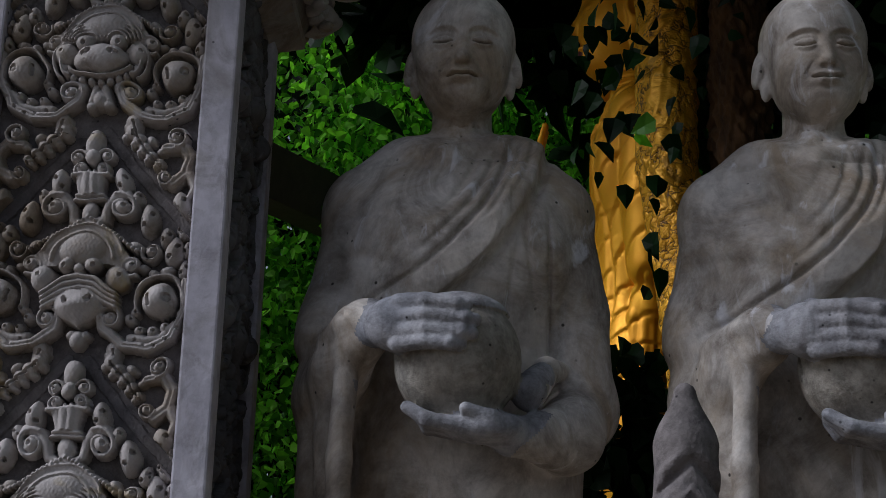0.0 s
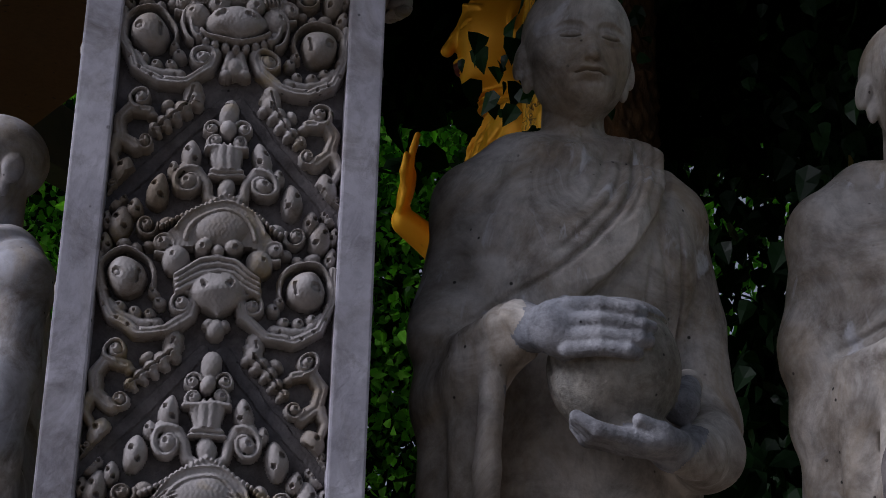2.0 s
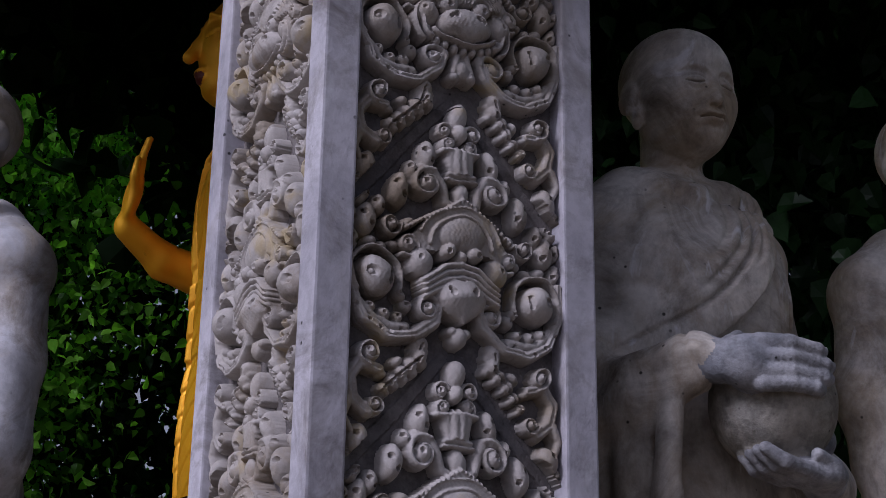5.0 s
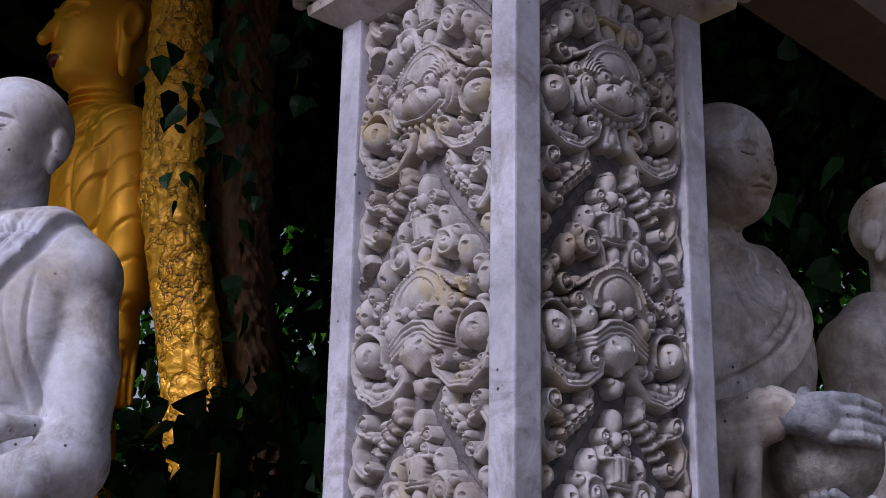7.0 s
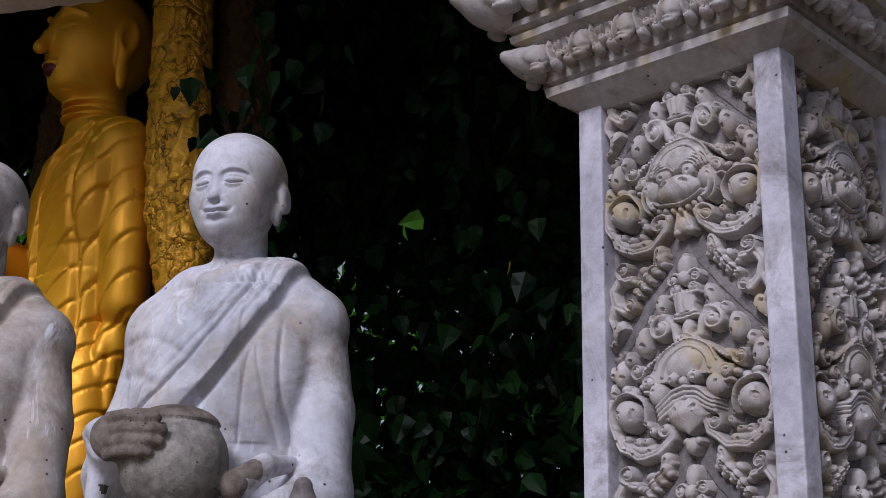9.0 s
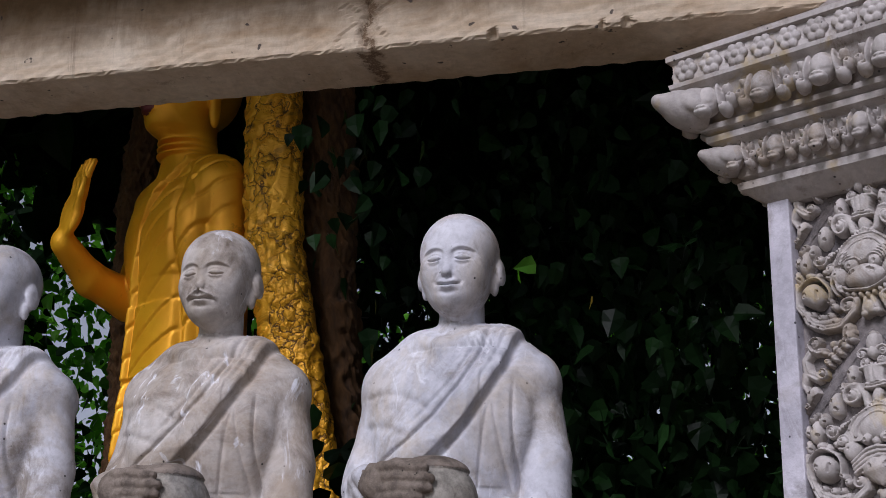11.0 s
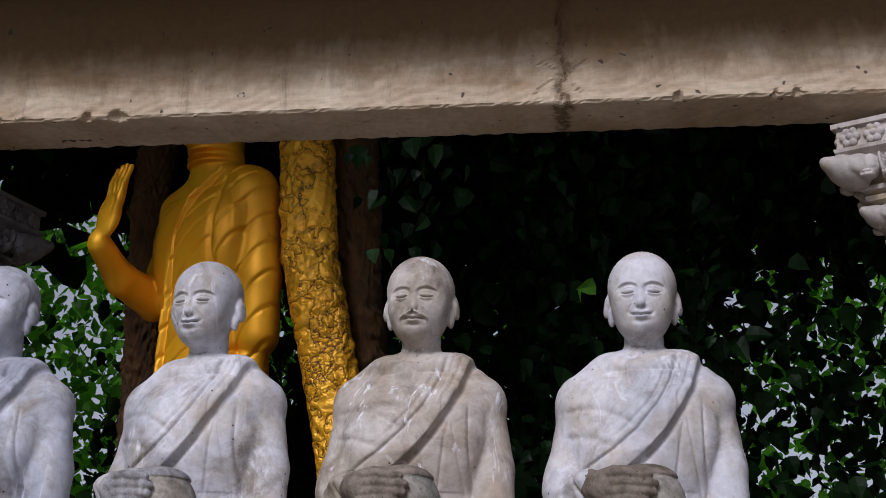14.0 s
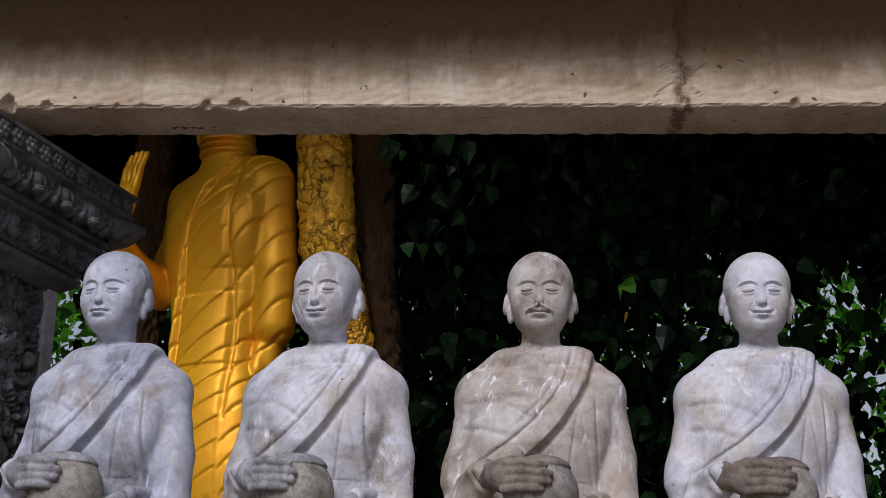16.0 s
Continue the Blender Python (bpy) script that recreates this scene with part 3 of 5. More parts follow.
    # skirt folds
    f.d = f.d + 0.004 * np.sin(px * 55 + 3 * np.sin(pz * 3)) * smooth01((0.90 - pz) / 0.1) * front
    # loose neckline
    f.tube([(-0.095, 0.050, 1.432), (-0.075, -0.030, 1.418), (-0.02, -0.066, 1.402), (0.060, -0.050, 1.420), (0.110, 0.02, 1.440)], 0.009, 0.013, 0.04)


# a place on the edge of each cuff, the way the forearm points, the side
CUFFS = (((-0.140, -0.205, 1.050), (0.465, -0.793, 0.396), -1), ((0.142, -0.172, 0.889), (-0.540, -0.840, -0.05), 1))


def monk_bowl(g):
    bc = (0.005, -0.205, 1.005)
    sl, d = g.ell(bc, (0.102, 0.102, 0.108))
    g.add((sl, np.maximum(d, g.z[:, :, sl[2]] - 1.092)), 0.006)
    sl, d = g.ell((bc[0], bc[1], 1.072), (0.084, 0.084, 0.042))
    g.add((sl, np.maximum(d, 1.078 - g.z[:, :, sl[2]])), 0.004)
    sl, x, y, z = g.box((bc[0] - 0.12, bc[1] - 0.12, 1.07), (bc[0] + 0.12, bc[1] + 0.12, 1.10))
    q = np.sqrt((x - bc[0]) ** 2 + (y - bc[1]) ** 2)
    g.cut((sl, np.sqrt((q - 0.086) ** 2 + (z - 1.084) ** 2) - 0.0035), 0.004)
    # right hand laid over the side and front of the bowl
    g.tube([(-0.155, -0.180, 1.045), (-0.118, -0.240, 1.052)], 0.034, 0.033, 0.02)
    g.add(g.ell((-0.092, -0.268, 1.048), (0.044, 0.034, 0.045)), 0.02)
    for z0, z1, reach in ((1.079, 1.070, 0.018), (1.055, 1.048, 0.032), (1.031, 1.027, 0.028), (1.010, 1.008, 0.010)):
        g.tube([(-0.088, -0.288, z0), (-0.045, -0.308, (z0 + z1) / 2 + 0.003), (reach - 0.016, -0.316, z1), (reach, -0.308, z1 - 0.001)], 0.0130, 0.0105, 0.004)
        g.add(g.ell((reach + 0.001, -0.316, z1 + 0.002), (0.007, 0.004, 0.006)), 0.002)
    # grooves where the cuffs end
    for at, way, side in CUFFS:
        sl, x, y, z = g.box([c - 0.06 for c in at], [c + 0.06 for c in at], 0.0)
        c = (x - at[0]) * way[0] + (y - at[1]) * way[1] + (z - at[2]) * way[2]
        g.d[sl] = g.d[sl] + 0.008 * np.exp(-((c - 0.004) / 0.005) ** 2)
    g.tube([(-0.105, -0.242, 1.082), (-0.075, -0.222, 1.098), (-0.045, -0.212, 1.102)], 0.015, 0.010, 0.006)
    # left hand under the bowl
    g.tube([(0.160, -0.160, 0.890), (0.092, -0.215, 0.884)], 0.036, 0.033, 0.02)
    g.add(g.ell((0.045, -0.240, 0.892), (0.060, 0.052, 0.026), 8), 0.02)
    for i in range(4):
        y = -0.274 + 0.024 * i
        g.tube([(0.02, y, 0.888), (-0.038, y - 0.004, 0.897), (-0.070 + 0.006 * i, y + 0.006, 0.917)], 0.0140, 0.0105, 0.005)
    g.tube([(0.092, -0.250, 0.894), (0.058, -0.276, 0.902), (0.020, -0.284, 0.914)], 0.014, 0.0105, 0.008)


STATUE = Field((-0.345, (-0.125, 0.0065), (-0.080, 0.0034), (0.080, 0.0023), (0.165, 0.0034), (0.345, 0.0070)),
               (-0.385, (-0.135, 0.0046), (-0.06, 0.0025), (0.03, 0.0048), (0.235, 0.009)),
               (-0.03, (0.84, 0.013), (1.15, 0.0044), (1.47, 0.0046), (1.535, 0.0034), (1.67, 0.0023), (1.785, 0.0042)))
monk_body(STATUE)
monk_head(STATUE)
monk_bowl(STATUE)
STATUE.add(STATUE.cap((0, -0.02, 0.03), (0, 0.02, 0.04), 0.20, 0.20), 0.02)
STATUE.floor(0.0)
COMMON = STATUE.d.copy()
monk_data = {}
for key, moustache, smile in (("plain", False, 1.0), ("moustache", True, 0.0), ("stern", False, -0.6)):
    STATUE.d = COMMON.copy()
    monk_mouth(STATUE, moustache, smile)
    geo = STATUE.mesh()
    ax, hz = np.abs(geo[0][:, 0]), geo[0][:, 2]
    wide = np.clip(ax - 0.13, 0, 1) * smooth01((1.47 - hz) / 0.05)
    geo[0][:, 0] -= np.sign(geo[0][:, 0]) * 0.08 * wide
    geo[0][:, 2] -= 0.22 * np.clip(ax - 0.10, 0, 0.10) * smooth01((hz - 1.20) / 0.14) * smooth01((1.49 - hz) / 0.05)
    me = bpy.data.meshes.new("monk_statue")
    me.from_pydata(geo[0].tolist(), [], geo[1].tolist())
    me.polygons.foreach_set("use_smooth", [True] * len(me.polygons))
    me.materials.append(M_MONK)
    me.materials.append(M_HAND)
    me.materials.append(M_BOWL)
    # bare hands and the bowl are of other tones than the robe
    c = geo[0][geo[1]].mean(1)
    low, front = c[:, 2] < 1.125, c[:, 1] < -0.13
    ball = np.sqrt(((c - (0.005, -0.205, 1.005)) / (1, 1, 1.06)) ** 2 @ np.ones(3))
    bowl = low & (ball < 0.1065) & (c[:, 2] > 0.89) & (c[:, 1] < -0.10)
    hand = np.zeros(len(c), bool)
    for at, way, side in CUFFS:
        hand |= low & ~bowl & (c[:, 2] > 0.845) & (((c - at) @ np.array(way)) > 0.004) & (ball < 0.17) & (c[:, 1] < -0.15) & ((c[:, 2] > 0.975) == (side < 0))
    me.polygons.foreach_set("material_index", (hand * 1 + bowl * 2).astype(np.int32))
    monk_data[key] = me
del STATUE, COMMON

BASE_Z = 1.095


def monk_statue(key, x, y, facing, label, material, scale=1.0, z=BASE_Z, group="monks round the tree", tilt=0.0, palms=None):
    """facing: heading in degrees, anticlockwise from +x."""
    ob = new("monk_statue", monk_data[key])
    ob.matrix_world = Matrix.Translation((x, y, z)) @ Matrix.Rotation(radians(facing + 90), 4, "Z") @ Matrix.Rotation(radians(tilt), 4, "Y") @ Matrix.Scale(scale, 4)
    if material is not M_MONK:
        ob.material_slots[0].link = "OBJECT"
        ob.material_slots[0].material = material
    if palms:
        ob.material_slots[1].link = "OBJECT"
        ob.material_slots[1].material = palms
    return tagged(ob, label, "statue", group)


# row along the bay in the light
ROW_U, ROW_N = Vector((-0.455, 0.8905, 0)), Vector((-0.8905, -0.455, 0))
def row_a(s, n):
    return ROW_U * s + ROW_N * n


A_FACE = 204.0
for key, s, label in (
    ("plain", 1.143, "pale grey stone monk with chipped nose holding an alms bowl"),
    ("moustache", 1.770, "brown-stained stone monk with a moustache holding a bowl"),
    ("plain", 2.395, "pale stone monk with white drip marks holding a bowl"),
    ("stern", 3.020, "bluish grey stone monk holding a bowl beside the pillar"),
):
    p = row_a(s, -0.262)
    monk_statue(key, p.x, p.y, A_FACE if s < 2 else 196.0, label, M_MONK_BROWN if key == "moustache" else M_MONK_BLUE if key == "stern" else M_MONK, palms=M_HAND_GREY if s > 2 else None)
monk_statue("stern", 0.822, 0.262, 270.0, "dusky stone monk with stained face beside the carved pillar", M_MONK_WARM, palms=M_HAND_GREY)
monk_statue("plain", 1.462, 0.250, 270.0, "weathered stone monk with bowed head in the shade", M_MONK_WARM, palms=M_HAND_GREY)

# ---- carved relief of the pillars ----
RELIEF_W, MOTIF = 340.0, 386.0      # millimetres


class Relief:
    """A height map in millimetres, u from the middle, v down from the tip of a finial; mirrored left and right, two motifs high."""

    def __init__(self, step):
        self.U = np.arange(-RELIEF_W / 2, RELIEF_W / 2 + 0.1, step)
        self.V = np.arange(0, 2 * MOTIF + 0.1, step)
        u, v = np.meshgrid(self.U, self.V, indexing="ij")
        k = 2.2
        self.u = np.abs(u + k * np.sin(v / 31.0) + 1.2 * np.sin(v / 11.0 + u / 17.0))
        self.v = v + k * np.sin(u / 27.0 + 1.0) + 1.2 * np.sin(u / 9.0 + v / 23.0)
        self.h = np.zeros_like(u)

    def rel(self, v0):
        return (self.v - v0 + MOTIF) % (2 * MOTIF) - MOTIF

    def put(self, inside, height):
        self.h = np.where(inside, np.maximum(self.h, 3 + 0.70 * height), self.h)

    def dome(self, u0, v0, ru, rv, base, top, power=0.5, turn=0.0):
        a, b = self.u - u0, self.rel(v0)
        if turn:
            c, s = math.cos(radians(turn)), math.sin(radians(turn))
            a, b = c * a + s * b, c * b - s * a
        q = (a / ru) ** 2 + (b / rv) ** 2
        self.put(q < 1, base + (top - base) * np.clip(1 - q, 0, 1) ** power)

    def dot(self, u0, v0, r, deep):
        q = ((self.u - u0) ** 2 + self.rel(v0) ** 2) / (r * r)
        self.h = np.where(q < 1, self.h - deep * np.sqrt(np.clip(1 - q, 0, 1)), self.h)

    def stroke(self, points, wa, wb, base, top, groove=False):
        """A rounded band along a line of points, of half widths wa to wb."""
        n = len(points) - 1
        best = np.full_like(self.h, 9.0)
        for i in range(n):
            (u0, v0), (u1, v1) = points[i], points[i + 1]
            a, b, du, dv = self.u - u0, self.rel(v0), u1 - u0, v1 - v0
            t = np.clip((a * du + b * dv) / (du * du + dv * dv + 1e-9), 0, 1)
            w = wa + (wb - wa) * (i + t) / n
            best = np.minimum(best, np.hypot(a - t * du, b - t * dv) / w)
        lift = base + (top - base) * np.sqrt(np.clip(1 - best**2, 0, 1))
        if groove:
            lift = lift - 5.0 * np.exp(-(best / 0.25) ** 2)
        self.put(best < 1, lift)

    def arc(self, u0, v0, ru, rv, a0, a1, wa, wb, base, top, n=14, groove=False):
        self.stroke([(u0 + ru * math.cos(radians(a0 + (a1 - a0) * i / n)), v0 + rv * math.sin(radians(a0 + (a1 - a0) * i / n))) for i in range(n + 1)], wa, wb, base, top, groove)

    def curl(self, u0, v0, r, base, top, start=0, way=1, turns=1.1, wide=0.24):
        """A spiral that winds into a ball."""
        n = 22
        pts = [(u0 + r * (1 - 0.55 * i / n) * math.cos(radians(start + way * 360 * turns * i / n)), v0 + r * (1 - 0.55 * i / n) * math.sin(radians(start + way * 360 * turns * i / n))) for i in range(n + 1)]
        self.stroke(pts, wide * r, 0.16 * r, base, top - 6)
        self.dome(u0, v0, 0.60 * r, 0.60 * r, base, top)
        self.dot(u0 + 0.15 * r, v0 - 0.1 * r, 0.13 * r + 1, 7)

    def egg(self, u0, v0, ru, rv, turn, top):
        """A plump pointed leaf with drilled eyes, tip up."""
        c, s = math.cos(radians(turn)), math.sin(radians(turn))
        a, b = self.u - u0, self.rel(v0)
        a, b = c * a + s * b, (c * b - s * a) / rv
        half = ru * np.clip(1 - 0.30 * np.clip(-b, 0, 1) ** 2 + 0.10 * b, 0.3, 2)
        q = (a / half) ** 2 + b ** 2
        self.put(q < 1, 8 + (top - 8) * np.clip(1 - q, 0, 1) ** 0.45)
        for x, y, r in ((0.42, -0.22, 0.16), (-0.38, 0.30, 0.15)):
            self.dot(u0 + c * x * ru - s * y * rv, v0 + s * x * ru + c * y * rv, r * ru + 1.4, 12)

    def sprig(self, u0, v0, turn=0, size=1.0, top=40):
        """A tall leaf, a small one outside it, a curl and a lobe at its foot."""
        c, s = math.cos(radians(turn)) * size, math.sin(radians(turn)) * size
        def at(a, b):
            return (u0 + c * a - s * b, v0 + s * a + c * b)
        self.egg(*at(0, 0), 14.5 * size, 25 * size, turn, top)
        self.egg(*at(22, 30), 10 * size, 15 * size, turn + 10, top - 5)
        self.curl(*at(2, 50), 15 * size, 8, top - 2, 200, -1)
        self.dome(*at(-20, 38), 11 * size, 8 * size, 8, top - 8, turn=30)

    def saw_leaf(self, a0, a1, top):
        """A toothed leaf hanging along a line."""
        n = 5
        for i in range(n):
            t = i / (n - 1)
            u, v = a0[0] + (a1[0] - a0[0]) * t, a0[1] + (a1[1] - a0[1]) * t
            r = 14.0 - 5 * t
            self.dome(u, v, r, r, 8, top - 4 * t)
            self.dome(u - 9 + 3 * t, v + 9 - 3 * t, 0.55 * r, 0.55 * r, 8, top - 8)
            self.dot(u + 2, v + 5, 2.6, 9)
        self.stroke_cut([a0, a1], 1.8, 6)

    def clear(self, a0, a1, w, level):
        """A plain strip of ground between two points."""
        a, b, du, dv = self.u - a0[0], self.rel(a0[1]), a1[0] - a0[0], a1[1] - a0[1]
        t = np.clip((a * du + b * dv) / (du * du + dv * dv), 0, 1)
        self.h = np.where(np.hypot(a - t * du, b - t * dv) < w, level, self.h)

    def stroke_cut(self, points, w, deep):
        (u0, v0), (u1, v1) = points
        a, b, du, dv = self.u - u0, self.rel(v0), u1 - u0, v1 - v0
        t = np.clip((a * du + b * dv) / (du * du + dv * dv + 1e-9), 0, 1)
        q = np.hypot(a - t * du, b - t * dv) / w
        self.h = np.where((q < 1) & (self.h > 10), self.h - deep * np.sqrt(np.clip(1 - q**2, 0, 1)), self.h)


def carve(step):
    R = Relief(step)
    for m in (0, 1):
        o = m * MOTIF
        # scrolls along the border, outside the lozenge
        R.stroke([(118, o + 20), (146, o + 18), (160, o + 38), (154, o + 66), (134, o + 80)], 9, 12, 8, 33, groove=True)
        R.curl(134, o + 2, 18, 8, 44, 90, -1)
        R.curl(121, o + 70, 14, 8, 38, 0, 1)
        R.stroke([(160, o + 70), (168, o + 92), (158, o + 112)], 10, 6, 8, 32)
        R.egg(148, o + 119, 17, 23, -14, 39)
        R.curl(163, o + 138, 9, 8, 32, 0, 1)
        R.egg(159, o + 160, 13.5, 21, 8, 36)
        R.egg(165, o + 196, 8, 15, 5, 31)
        R.saw_leaf((58, o - 6), (108, o + 46), 36)
        R.dome(92, o + 6, 11, 8, 8, 30, turn=40)
        R.dome(112, o + 26, 9, 7, 8, 28)
        # leaves inside the lozenge, climbing to the finial
        R.sprig(52, o + 82, -8, 0.98, 42)
        R.sprig(98, o + 143, -8, 1.14, 44)
        R.egg(145, o + 198, 16, 27, -6, 42)
        R.egg(163, o + 230, 9.5, 17, 6, 35)
        R.egg(150, o + 158, 8, 12, 20, 30)
        R.dome(98, o + 226, 10, 8, 8, 30)
        R.dome(136, o + 230, 12, 9, 8, 32)
        R.dome(116, o + 234, 9, 9, 8, 30)
        # plain slanting bands of the lozenge
        R.clear((14, o - 8), (178, o + 178), 9, 3)
        # finial: bud, cluster, ribbed cup
        R.dome(0, o + 16, 15, 22, 18, 38)
        R.dome(0, o + 3, 7, 9, 16, 30)
        R.dome(0, o + 44, 12, 14, 24, 46)
        R.curl(23, o + 40, 13, 20, 38, 200, 1)
        R.curl(18, o + 62, 14, 20, 40, 160, -1)
        cup = R.rel(o + 90)
        half = 27 - 0.22 * (cup + 18)
        rib = 3.0 * np.abs(np.sin(R.u / 4.2))
        R.put((np.abs(cup) < 18) & (R.u < half), 24 + 18 * np.sqrt(np.clip(1 - (R.u / half) ** 2, 0, 1)) + rib)
        R.stroke([(-30, o + 73), (30, o + 73)], 5, 5, 22, 42)
        R.stroke([(-20, o + 110), (20, o + 110)], 5, 5, 20, 40)
        R.stroke([(-24, o + 117), (24, o + 117)], 4, 4, 20, 38)
        R.dome(0, o + 138, 14, 20, 20, 40)
        R.stroke([(10, o + 158), (26, o + 150), (30, o + 128), (42, o + 108), (62, o + 104)], 8, 9, 18, 36)
        R.curl(54, o + 126, 24, 18, 46, 240, 1)
        # crown of the mask
        w = R.rel(o + 146)
        arch = (w > 0.55 * R.u + 0.012 * R.u**2 * 0.3) & (w < 82) & (R.u < 90)
        R.put(arch, 30 + 12 * np.sqrt(np.clip(1 - (R.u / 95) ** 2, 0, 1)))
        for i in range(14):
            R.dome(6.5 * i, o + 148 + 3.6 * i + 0.02 * i * i, 4.2, 4.6, 30, 47)
        R.arc(0, o + 216, 50, 42, 180, 360, 4, 4, 34, 49)
        R.arc(0, o + 216, 66, 56, 195, 345, 3, 3, 32, 46)
        R.dome(0, o + 202, 40, 27, 38, 58)
        R.curl(80, o + 224, 18, 26, 46, 60, 1)
        R.dome(60, o + 246, 21, 21, 24, 54)
        R.dot(66, o + 242, 3.5, 6)
        if m == 0:
            # beaked mask
            for i in range(4):
                R.stroke([(0, o + 246 + 9 * i), (24, o + 252 + 9 * i), (58, o + 272 + 8 * i)], 5.5, 4.5, 34, 56 - 2 * i)
            R.dome(21, o + 229, 13, 12, 40, 62)
            R.dot(23, o + 231, 3.5, 6)
            R.dome(0, o + 236, 9, 9, 40, 60)
            kk = R.rel(o + 300)
            half = np.interp(kk, (-30, -16, 0, 18, 33), (30, 43, 40, 22, 2))
            R.put((kk > -30) & (kk < 33) & (R.u < half), 30 + 36 * np.sqrt(np.clip(1 - (R.u / np.maximum(half, 1)) ** 2, 0, 1)) * np.clip(1.05 - np.abs(kk + 6) / 60, 0.4, 1))
            R.dot(18, o + 288, 5, 9)
            R.dot(21, o + 284, 4, 7)
            R.dome(0, o + 350, 14, 15, 20, 42)
            R.dome(12, o + 342, 9, 8, 18, 36)
        else:
            # snouted mask with ribbed brows and teeth
            for i in range(5):
                R.arc(26, o + 226, 18 + 6 * i, 14 + 6 * i, 190, 350, 2.6, 2.6, 44 - 3 * i, 58 - 3 * i)
            R.dome(28, o + 228, 16, 14, 40, 64)
            R.dot(30, o + 230, 4, 7)
            R.dome(0, o + 258, 46, 26, 38, 72)
            R.dome(20, o + 250, 20, 15, 40, 70)
            R.dot(20, o + 248, 5.5, 10)
            R.dot(27, o + 251, 4, 8)
            R.arc(0, o + 262, 54, 26, 20, 160, 4, 4, 32, 54)
            for i in range(6):
                a = radians(90 - 15 * i)
                R.dome(62 * math.cos(a), o + 262 + 36 * math.sin(a), 7, 8, 24, 46)
            R.arc(52, o + 258, 16, 24, -90, 90, 4, 4, 30, 50)
            R.arc(60, o + 258, 20, 30, -80, 80, 3.4, 3.4, 26, 46)
            R.dome(0, o + 326, 15, 18, 18, 40)
            R.dome(13, o + 338, 10, 9, 18, 38)
            R.stroke([(8, o + 306), (14, o + 330)], 8, 7, 18, 36)
        # great volutes under the mask, each round a ball
        R.stroke([(169, o + 250), (166, o + 300), (148, o + 340), (112, o + 358), (70, o + 352), (38, o + 328), (31, o + 306)], 8, 10, 12, 40, groove=True)
        R.stroke([(150, o + 318), (132, o + 338), (108, o + 344), (82, o + 340)], 7, 9, 10, 31)
        R.curl(50, o + 313, 20, 16, 46, 180, 1)
        R.arc(128, o + 278, 39, 40, 150, 400, 3.6, 4.4, 12, 38, 20)
        R.dome(128, o + 280, 28, 29, 18, 64, 0.5)
        R.stroke_cut([(112, o + 272), (114, o + 288)], 3.0, 9)
        R.dot(142, o + 280, 7, 8)
        R.dome(142, o + 281, 5, 5, 40, 54)
        for a, b, r in ((136, 322, 9), (116, 330, 10), (95, 328, 9), (82, 310, 10), (90, 298, 8)):
            R.dome(a, o + b, r, r, 8, 35)
            R.dot(a + 2, o + b - 1, 2.4, 8)
        for i in range(6):
            R.dot(158 - 17 * i, o + 326 + 28 * math.sin(radians(35 * i)) , 2.8, 7)
        R.saw_leaf((58, o + 362), (64, o + 384), 32)
    rough = 0.5 * np.sin(R.u * 0.9 + 2 * np.sin(R.v * 0.31)) * np.sin(R.v * 0.8)
    R.h = np.clip(R.h + rough, 0, 70)
    return R


def relief_mesh(R, v0, v1, name):
    keep = np.nonzero((R.V >= v0 - 1e-6) & (R.V <= v1 + 1e-6))[0]
    nu, nv = len(R.U), len(keep)
    u, v = np.meshgrid(R.U, R.V[keep], indexing="ij")
    verts = np.stack([u, -1.0 * R.h[:, keep], -v], -1).reshape(-1, 3) / 1000.0
    i, j = np.meshgrid(np.arange(nu - 1), np.arange(nv - 1), indexing="ij")
    a = (i * nv + j).ravel()
    me = bpy.data.meshes.new(name)
    me.from_pydata(verts.tolist(), [], np.stack([a, a + 1, a + nv + 1, a + nv], 1).tolist())
    me.polygons.foreach_set("use_smooth", [True] * len(me.polygons))
    me.set_sharp_from_angle(angle=radians(48))
    me.materials.append(M_CARVED)
    me.materials.append(M_DARKENED_STONE)
    # relief ground gets the darker stone, which paints in the shade of the recesses
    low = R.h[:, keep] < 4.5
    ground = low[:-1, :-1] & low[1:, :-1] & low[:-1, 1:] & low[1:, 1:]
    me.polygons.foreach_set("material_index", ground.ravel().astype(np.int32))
    return me


fine, coarse = carve(1.7), carve(4.0)
FIN_Z = 2.459
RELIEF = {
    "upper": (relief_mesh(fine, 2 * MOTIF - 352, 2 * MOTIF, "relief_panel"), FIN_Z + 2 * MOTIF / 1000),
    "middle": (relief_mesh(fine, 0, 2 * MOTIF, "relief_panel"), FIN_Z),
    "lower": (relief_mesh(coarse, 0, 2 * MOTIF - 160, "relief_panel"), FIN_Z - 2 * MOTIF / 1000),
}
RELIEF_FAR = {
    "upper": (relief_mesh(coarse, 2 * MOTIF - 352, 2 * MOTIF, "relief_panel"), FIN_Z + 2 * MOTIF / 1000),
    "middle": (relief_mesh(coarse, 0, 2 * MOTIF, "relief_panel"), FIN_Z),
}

# ---- pillars, beams, plinth, ground ----
PW, PB = 0.45, 0.055          # pillar width, border width
CAP_Z0, CAP_Z1 = 2.815, 3.235


